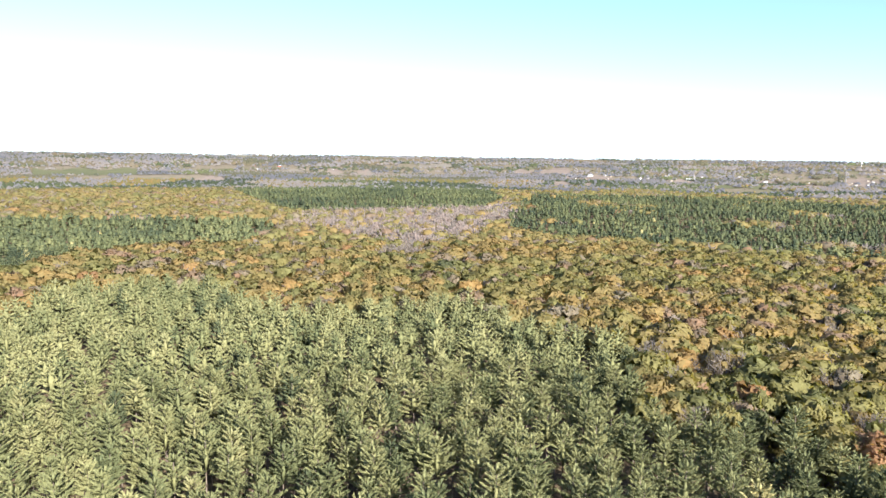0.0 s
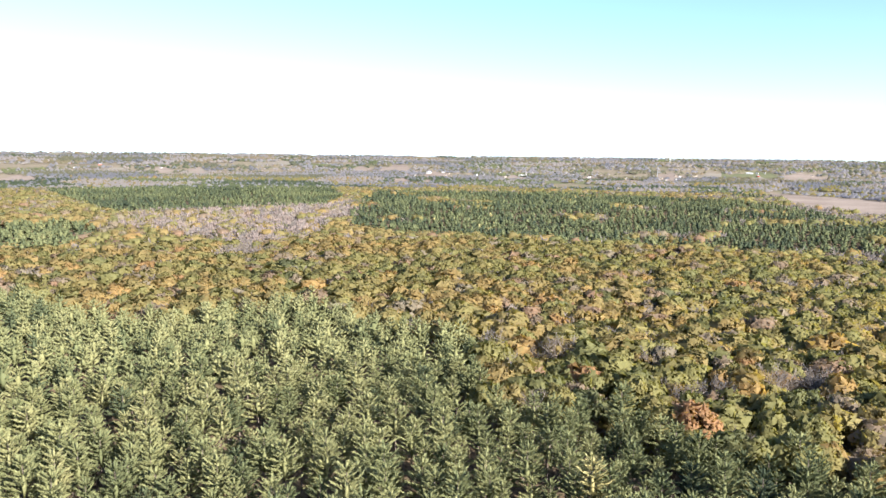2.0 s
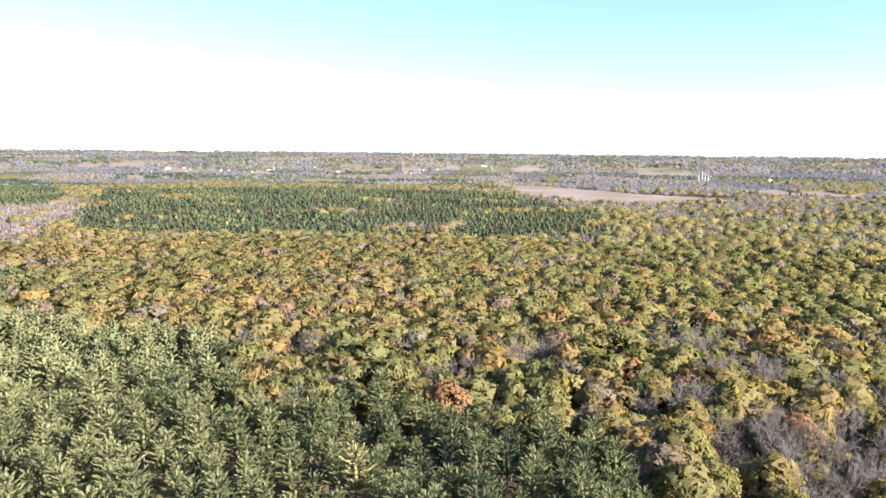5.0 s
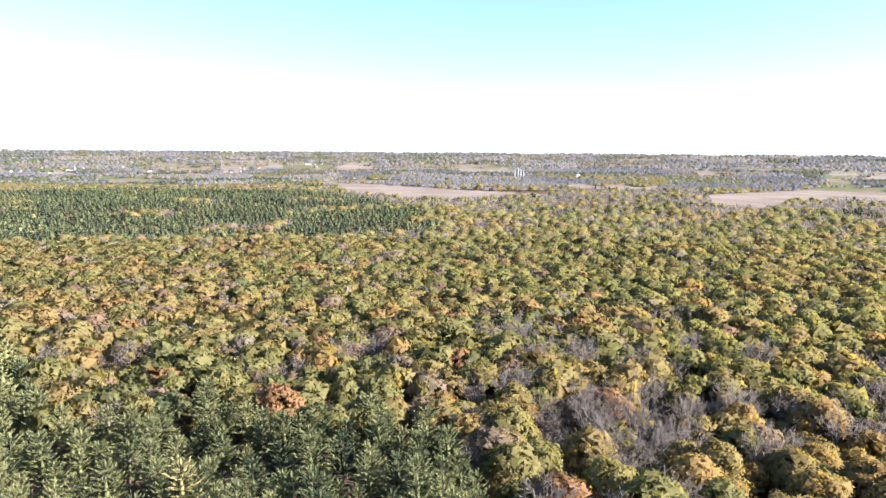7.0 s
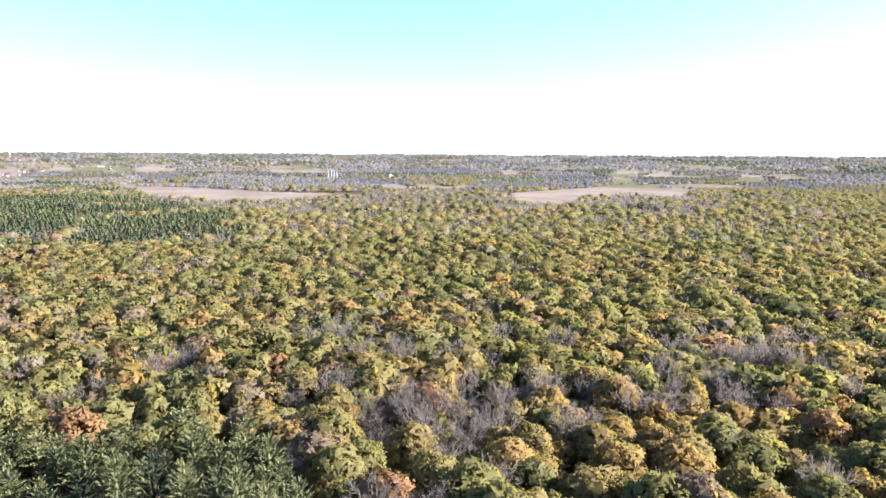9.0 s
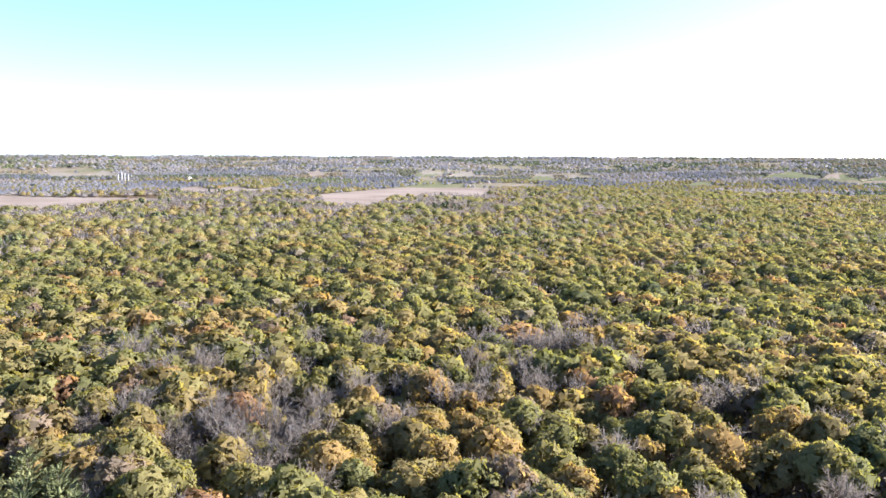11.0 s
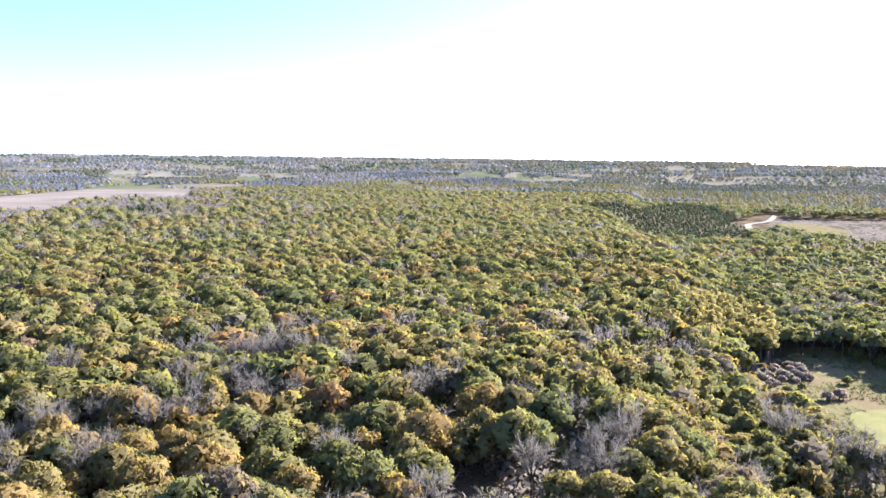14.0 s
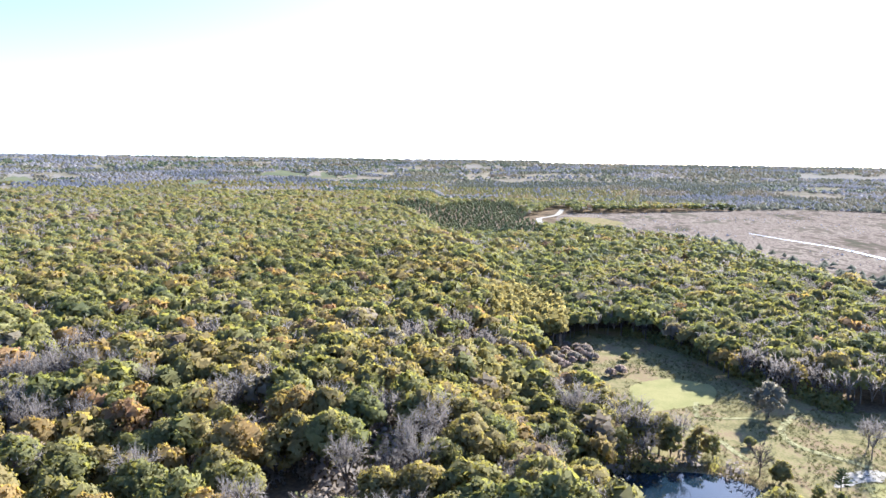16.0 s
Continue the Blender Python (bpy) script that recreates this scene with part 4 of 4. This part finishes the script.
lone("meadow_tree", oak_shape(301, 0, 13.0, 6.2, True), 277.5, -50.6, 1.0, 0.15, (SHRUB, BARK), "round grey-green tree standing alone in the meadow", "tree")
lone("bare_oak", bare_shape(302, 0, 10.0, 7.5), 222, -39.4, 1.0, 0.2, (BARK, BARK), "dark leafless spreading oak at the pond", "bare tree")
lone("bare_tree", bare_shape(303, 0, 12.0, 4.5), 257, -78, 1.0, 0.2, (TWIG, BARK), "leafless dark tree at the edge of the meadow", "bare tree")
lone("young_pine", pine_shape(304, 0, 9.0, 2.4), 213, -59, 1.0, 0.2, (PINE, BARK), "small dark pine beside the gravel clearing", "pine tree")
lone("yellow_bush", oak_shape(305, 0, 6.0, 2.8, True), 218.7, -44.6, 1.15, 0.46, (OAK, BARK), "yellow green bush on the pond bank", "bush")
BANK = [(222, 21, 1.15, 0.36), (219, 15.5, 1.0, 0.42), (224, 10.5, 1.15, 0.40), (225, 5, 0.95, 0.46), (226, 0, 1.2, 0.9), (227, -5, 1.0, 0.44), (229, -10.5, 1.1, 0.48), (230, -16.5, 0.85, 0.42), (232, -22.6, 0.7, 0.5),
        (231.6, -27, 0.6, 0.38), (235, 18, 1.2, 0.38), (239, 9, 1.15, 0.45), (240, 0, 1.0, 0.33), (206, -52, 0.45, 0.35), (204, -57, 0.4, 0.3), (209, -45, 0.35, 0.42), (208, 18, 1.2, 0.36), (200, 17, 1.1, 0.33), (192, 20, 1.1, 0.4), (216, 11, 0.95, 0.36), (212, 6.8, 0.8, 0.32), (220, 3.4, 0.9, 0.4), (224, -5.7, 1.0, 0.4),
        (227.6, -14, 0.8, 0.36), (227.5, -20, 0.6, 0.45), (245, -5, 0.9, 0.3), (217, 19.6, 1.1, 0.33), (229, 14, 1.2, 0.3), (246, -76, 0.8, 0.3)]
BANK_OAKS = [oak_shape(350 + k, 0, 13.0 + k, 4.6, True) for k in range(3)]
for k, (bx, by, sc, h) in enumerate(BANK):
    if k in (4, 7, 10, 22, 27, 28):
        lone("bare_tree", BARES[0][k % 5], bx, by, sc * 1.2, 0.3, (TWIG, BARK), "leafless tree on the pond bank", "bare tree")
    else:
        lone("bank_tree", BANK_OAKS[k % 3], bx, by, sc, h, (OAK, BARK), "thin autumn tree on the pond bank", "tree")
SHRUBS = [(318, 30, 0.9), (328, 26, 0.92), (338, 20, 0.88), (310, 22, 0.3), (300, 30, 0.86), (322, 18, 0.34), (291, 36, 0.25), (286, 30, 0.3), (312, 8, 0.9), (317, 4, 0.88),
          (297, 12, 0.35), (246, -40, 0.35), (340, 2, 0.25)]
for k, (bx, by, h) in enumerate(SHRUBS):
    lone("shrub", oak_shape(330 + k % 4, 1, 3.0, 2.2, True), bx, by, 0.8 + 0.1 * (k % 5), h, ((SHRUB if h > 0.8 else OAK), BARK), "low rounded autumn shrub in the meadow", "shrub")
THICKET = [(300, 40), (317, 50), (345, 44), (362, 32), (352, 18), (336, 14), (322, 28)]
k = 0
while k < 46:
    bx, by = rng.uniform(300, 362), rng.uniform(12, 52)
    if inside(bx, by, THICKET):
        lone("shrub", oak_shape(330 + k % 4, 1, 2.0 + 0.5 * (k % 3), 2.9, True), bx, by, rng.uniform(0.6, 1.1), (0.9, 0.3, 0.6)[k % 3], ((SHRUB, SHRUB, OAK)[k % 3 if by > 34 else 0], BARK), "low tangled shrub in the mauve thicket", "shrub")
        k += 1
edge_ = np.array([(392, 4), (370, -20), (347, -36), (320, -51), (303, -66), (292, -78)], float)
u = np.sort(rng.uniform(0, len(edge_) - 1.001, 75))
bx, by = (np.interp(u, np.arange(len(edge_)), edge_[:, q]) + rng.normal(1.5, 1.5, 75) * sg for q, sg in ((0, 1), (1, -1)))
woods("underbrush", BRUSH, bx, by, rng.uniform(0.1, 0.45, 75), rng.uniform(1.4, 2.6, 75), (OAK, BARK), "leafy brush along the meadow's wooded edge")
gx, gy = rng.uniform(195, 385, 18000), rng.uniform(-118, 50, 18000)
k = inside(gx, gy, MEADOW) & ~inside(gx, gy, LAWN) & ~inside(gx, gy, POND) & (fuzz(gx, gy, 9, 4) > -0.35)
gx, gy = gx[k], gy[k]
tuft = Shape()
for k in range(5):
    a = k * 1.26
    tuft.add([(math.cos(a) * .12 - .1, math.sin(a) * .12, 0), (math.cos(a) * .12 + .1, math.sin(a) * .12, 0), (math.cos(a) * .5, math.sin(a) * .5, .75)], [(0, 1, 2)])
GRASS = foliage("dry grass", [(0.0, (0.095, 0.092, 0.035)), (0.5, (0.155, 0.142, 0.06)), (1.0, (0.22, 0.18, 0.10))], 0.3, 0.4, 0.9)
woods("meadow_grass", [tuft.arrays()], gx, gy, np.clip(0.5 + 0.4 * fuzz(gx, gy, 12, 6), 0, 1), rng.uniform(0.6, 1.4, len(gx)), (GRASS,), "tufts of dry meadow grass")
bx, by = rng.uniform(520, 1450, 1500), rng.uniform(-420, 110, 1500)
k = inside(bx, by, MARSH) & (fuzz(bx, by, 70, 8) + rng.normal(0, 0.3, 1500) > 0.35)
# the bushes share the haze-tinted twig colour
woods("marsh_bushes", CLUMPS, bx[k], by[k], rng.uniform(0.2, 1, k.sum()), rng.uniform(0.12, 0.3, k.sum()), (HAZED_TWIG,), "low grey and russet bushes in the marsh")
bx, by = rng.uniform(520, 1000, 900), rng.uniform(-300, 100, 900)
k = inside(bx, by, MARSH) & ~inside(bx - 75, by + 45 + 40 * fuzz(bx, by, 60, 2), MARSH) & (rng.uniform(0, 1, 900) < 0.8)
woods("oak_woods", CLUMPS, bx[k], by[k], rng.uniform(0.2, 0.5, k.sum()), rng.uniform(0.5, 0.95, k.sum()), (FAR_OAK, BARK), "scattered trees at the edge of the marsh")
gx, gy = rng.uniform(205, 230, 900), rng.uniform(-46, 14, 900)
k = ~inside(gx, gy, POND) & inside(gx, gy, [(216, 12), (223, -5), (226, -18), (226, -29), (220, -40), (206, -48), (180, -40), (180, 14)])
woods("pond_reeds", [tuft.arrays()], gx[k], gy[k], np.full(k.sum(), 0.9), rng.uniform(1.2, 2.2, k.sum()), (GRASS,), "brown reeds round the pond")

# ---- the far country: farms, town and towers ----


def spot(az, drop):
    """Where a line of sight from the eye at that bearing (to the left of +y) and drop, in degrees, meets the land."""
    d = np.arange(1300.0, 4700.0, 5.0)
    xs, ys = -math.sin(radians(az)) * d, math.cos(radians(az)) * d
    k = int(np.argmax(land(xs, ys) >= 80 - d * math.tan(radians(drop))))
    return float(xs[k]), float(ys[k]), float(land(xs[k], ys[k]))


def part(name, bm, material, parent, label=""):
    me = bpy.data.meshes.new(name)
    bm.to_mesh(me)
    bm.free()
    me.materials.append(material)
    ob = new(name, me)
    ob.parent = parent
    return tagged(ob, label)


def box(bm, x0, x1, y0, y1, z0, z1):
    m = Matrix.Translation(((x0 + x1) / 2, (y0 + y1) / 2, (z0 + z1) / 2)) @ Matrix.Diagonal((x1 - x0, y1 - y0, z1 - z0, 1))
    bmesh.ops.create_cube(bm, size=1, matrix=m)
    return bm


def turned(profile, sides=16):
    """A solid of revolution from (radius, height) pairs."""
    bm = bmesh.new()
    rings = [[bm.verts.new((r * math.cos(a * 6.2832 / sides), r * math.sin(a * 6.2832 / sides), z)) for a in range(sides)] for r, z in profile]
    for lo, hi in zip(rings, rings[1:]):
        for i in range(sides):
            bm.faces.new((lo[i], lo[(i + 1) % sides], hi[(i + 1) % sides], hi[i]))
    bm.faces.new(rings[-1])
    return bm


PAINT = surface("white siding", [(0.3, (0.32, 0.32, 0.32)), (0.7, (0.45, 0.45, 0.45))], 0.3, 0.7)
TANWALL = surface("tan siding", [(0.3, (0.36, 0.30, 0.23)), (0.7, (0.46, 0.40, 0.32))], 0.3, 0.8)
REDWALL = surface("barn red", [(0.3, (0.22, 0.05, 0.035)), (0.7, (0.30, 0.08, 0.05))], 0.3, 0.8)
ROOF = surface("grey shingles", [(0.3, (0.12, 0.115, 0.11)), (0.7, (0.22, 0.21, 0.20))], 0.4, 0.9)
METAL = surface("pale metal roof", [(0.3, (0.30, 0.31, 0.32)), (0.7, (0.42, 0.43, 0.44))], 0.2, 0.5)
PANE = bpy.data.materials.new("dark pane")
PANE.use_nodes = True
PANE.node_tree.nodes["Principled BSDF"].inputs["Base Color"].default_value = (0.03, 0.04, 0.05, 1)
PANE.node_tree.nodes["Principled BSDF"].inputs["Roughness"].default_value = 0.1
STEEL = surface("dull grey steel", [(0.3, (0.19, 0.195, 0.2)), (0.7, (0.25, 0.255, 0.26))], 0.2, 0.7)
CONCRETE = surface("pale concrete", [(0.3, (0.32, 0.315, 0.31)), (0.7, (0.42, 0.415, 0.41))], 0.2, 0.9)


def house(name, w, l, h, wall, roof, label, category, panes=True):
    root = tagged(new(name), label, category)
    part("wall", box(bmesh.new(), -w / 2, w / 2, -l / 2, l / 2, -1.5, h), wall, root)
    bm, e, r = bmesh.new(), 0.5, w * 0.3
    v = [bm.verts.new(p) for p in ((-w / 2 - e, -l / 2 - e, h), (w / 2 + e, -l / 2 - e, h), (0, -l / 2 - e, h + r), (-w / 2 - e, l / 2 + e, h), (w / 2 + e, l / 2 + e, h), (0, l / 2 + e, h + r))]
    for q in ((0, 1, 2), (4, 3, 5), (0, 2, 5, 3), (1, 4, 5, 2), (0, 3, 4, 1)):
        bm.faces.new([v[i] for i in q])
    part("roof", bm, roof, root)
    if panes:
        for sx in (-1, 1):
            for py in (-l / 4, l / 4):
                part("window", box(bmesh.new(), sx * w / 2 - 0.06, sx * w / 2 + 0.06, py - 0.7, py + 0.7, h * 0.4, h * 0.4 + 1.5), PANE, root)
        part("door", box(bmesh.new(), -0.5, 0.5, -l / 2 - 0.06, -l / 2 + 0.06, 0, 2.1), PANE, root)
    return root


MODELS = [house("house", 7.5, 10, 4.5, PAINT, ROOF, "white house with a grey shingle roof", "house"),
          house("house", 7.5, 11, 3.4, TANWALL, ROOF, "low tan house with a grey roof", "house"),
          house("barn", 10, 17, 6, REDWALL, METAL, "red barn with a pale metal roof", "barn", False),
          house("warehouse", 12, 30, 5, PAINT, METAL, "long white metal shed", "building", False)]
r2 = np.random.default_rng(5)
sites = [(r2.uniform(9, 30), r2.uniform(1.3, 1.75), int(r2.choice([0, 0, 1, 1]))) for k in range(44)]
sites += [(r2.uniform(22, 27), r2.uniform(0.70, 0.85), int(r2.choice([0, 3]))) for k in range(9)]
sites += [(r2.uniform(-66, 60), r2.uniform(0.6, 1.7), int(r2.choice([0, 1, 2]))) for k in range(24)]
sites += [(20.9, 1.64, 3), (19.4, 1.6, 0), (19.7, 1.58, 0), (28.3, 1.49, 3), (4.2, 1.15, 3), (3.7, 1.14, 0), (9.2, 1.66, 0), (8.8, 1.68, 0), (54.1, 1.27, 3), (48.5, 1.21, 0), (41.7, 0.66, 3), (27.7, 0.69, 3),
          (30.05, 1.48, 0), (29.7, 1.46, 0), (-16.9, 1.93, 3), (-21.4, 2.06, 0), (-7.7, 1.83, 0), (-12.9, 1.75, 2)]
used = set()
for az, drop, k in sites:
    px, py, pz = spot(az, drop)
    m = Matrix.LocRotScale((px, py, pz), Euler((0, 0, r2.uniform(0, 6.28))), (Vector((1, 1, 1)) * r2.uniform(0.75, 1.0)))
    if k not in used:
        used.add(k)
        MODELS[k].matrix_basis = m
        MODELS[k]["group"] = "buildings of the far town"
    else:
        copy_thing(MODELS[k], m)

# silos
for k, (az, h) in enumerate(((-12.05, 20), (-12.3, 24), (-12.5, 22), (-12.72, 18))):
    px, py, pz = spot(az, 2.0)
    root = tagged(new("silo"), "tall pale concrete silo with a domed cap", "silo", "farm silos")
    root.location = (px, py, pz - 1)
    part("shaft", turned([(1.9, 0), (1.9, h)]), CONCRETE, root)
    part("cap", turned([(2.0, h), (1.8, h + 0.9), (1.0, h + 1.6), (0.1, h + 1.8)]), METAL, root, "pale metal dome")
# water tower
px, py, pz = spot(9.8, 0.5)
root = tagged(new("water_tower"), "white water tower above the far town", "water tower")
root.location = (px, py, pz)
part("stem", turned([(3, -2), (1.6, 4), (1.5, 18)]), PAINT, root)
part("tank", turned([(1.5, 18), (4.2, 21), (5.4, 23), (5, 25.5), (2.5, 27.4), (0.2, 28)]), PAINT, root)
# thin grey steel mast, under the name chimney
px, py, pz = spot(10.66, 1.5)
root = tagged(new("chimney"), "tall thin grey steel mast of the town", "chimney")
root.location = (px, py, pz)
part("shaft", turned([(1.2, -2), (0.7, 40)]), STEEL, root)
part("rim", turned([(0.7, 40), (0.95, 40), (0.95, 41), (0.6, 41)]), ROOF, root)
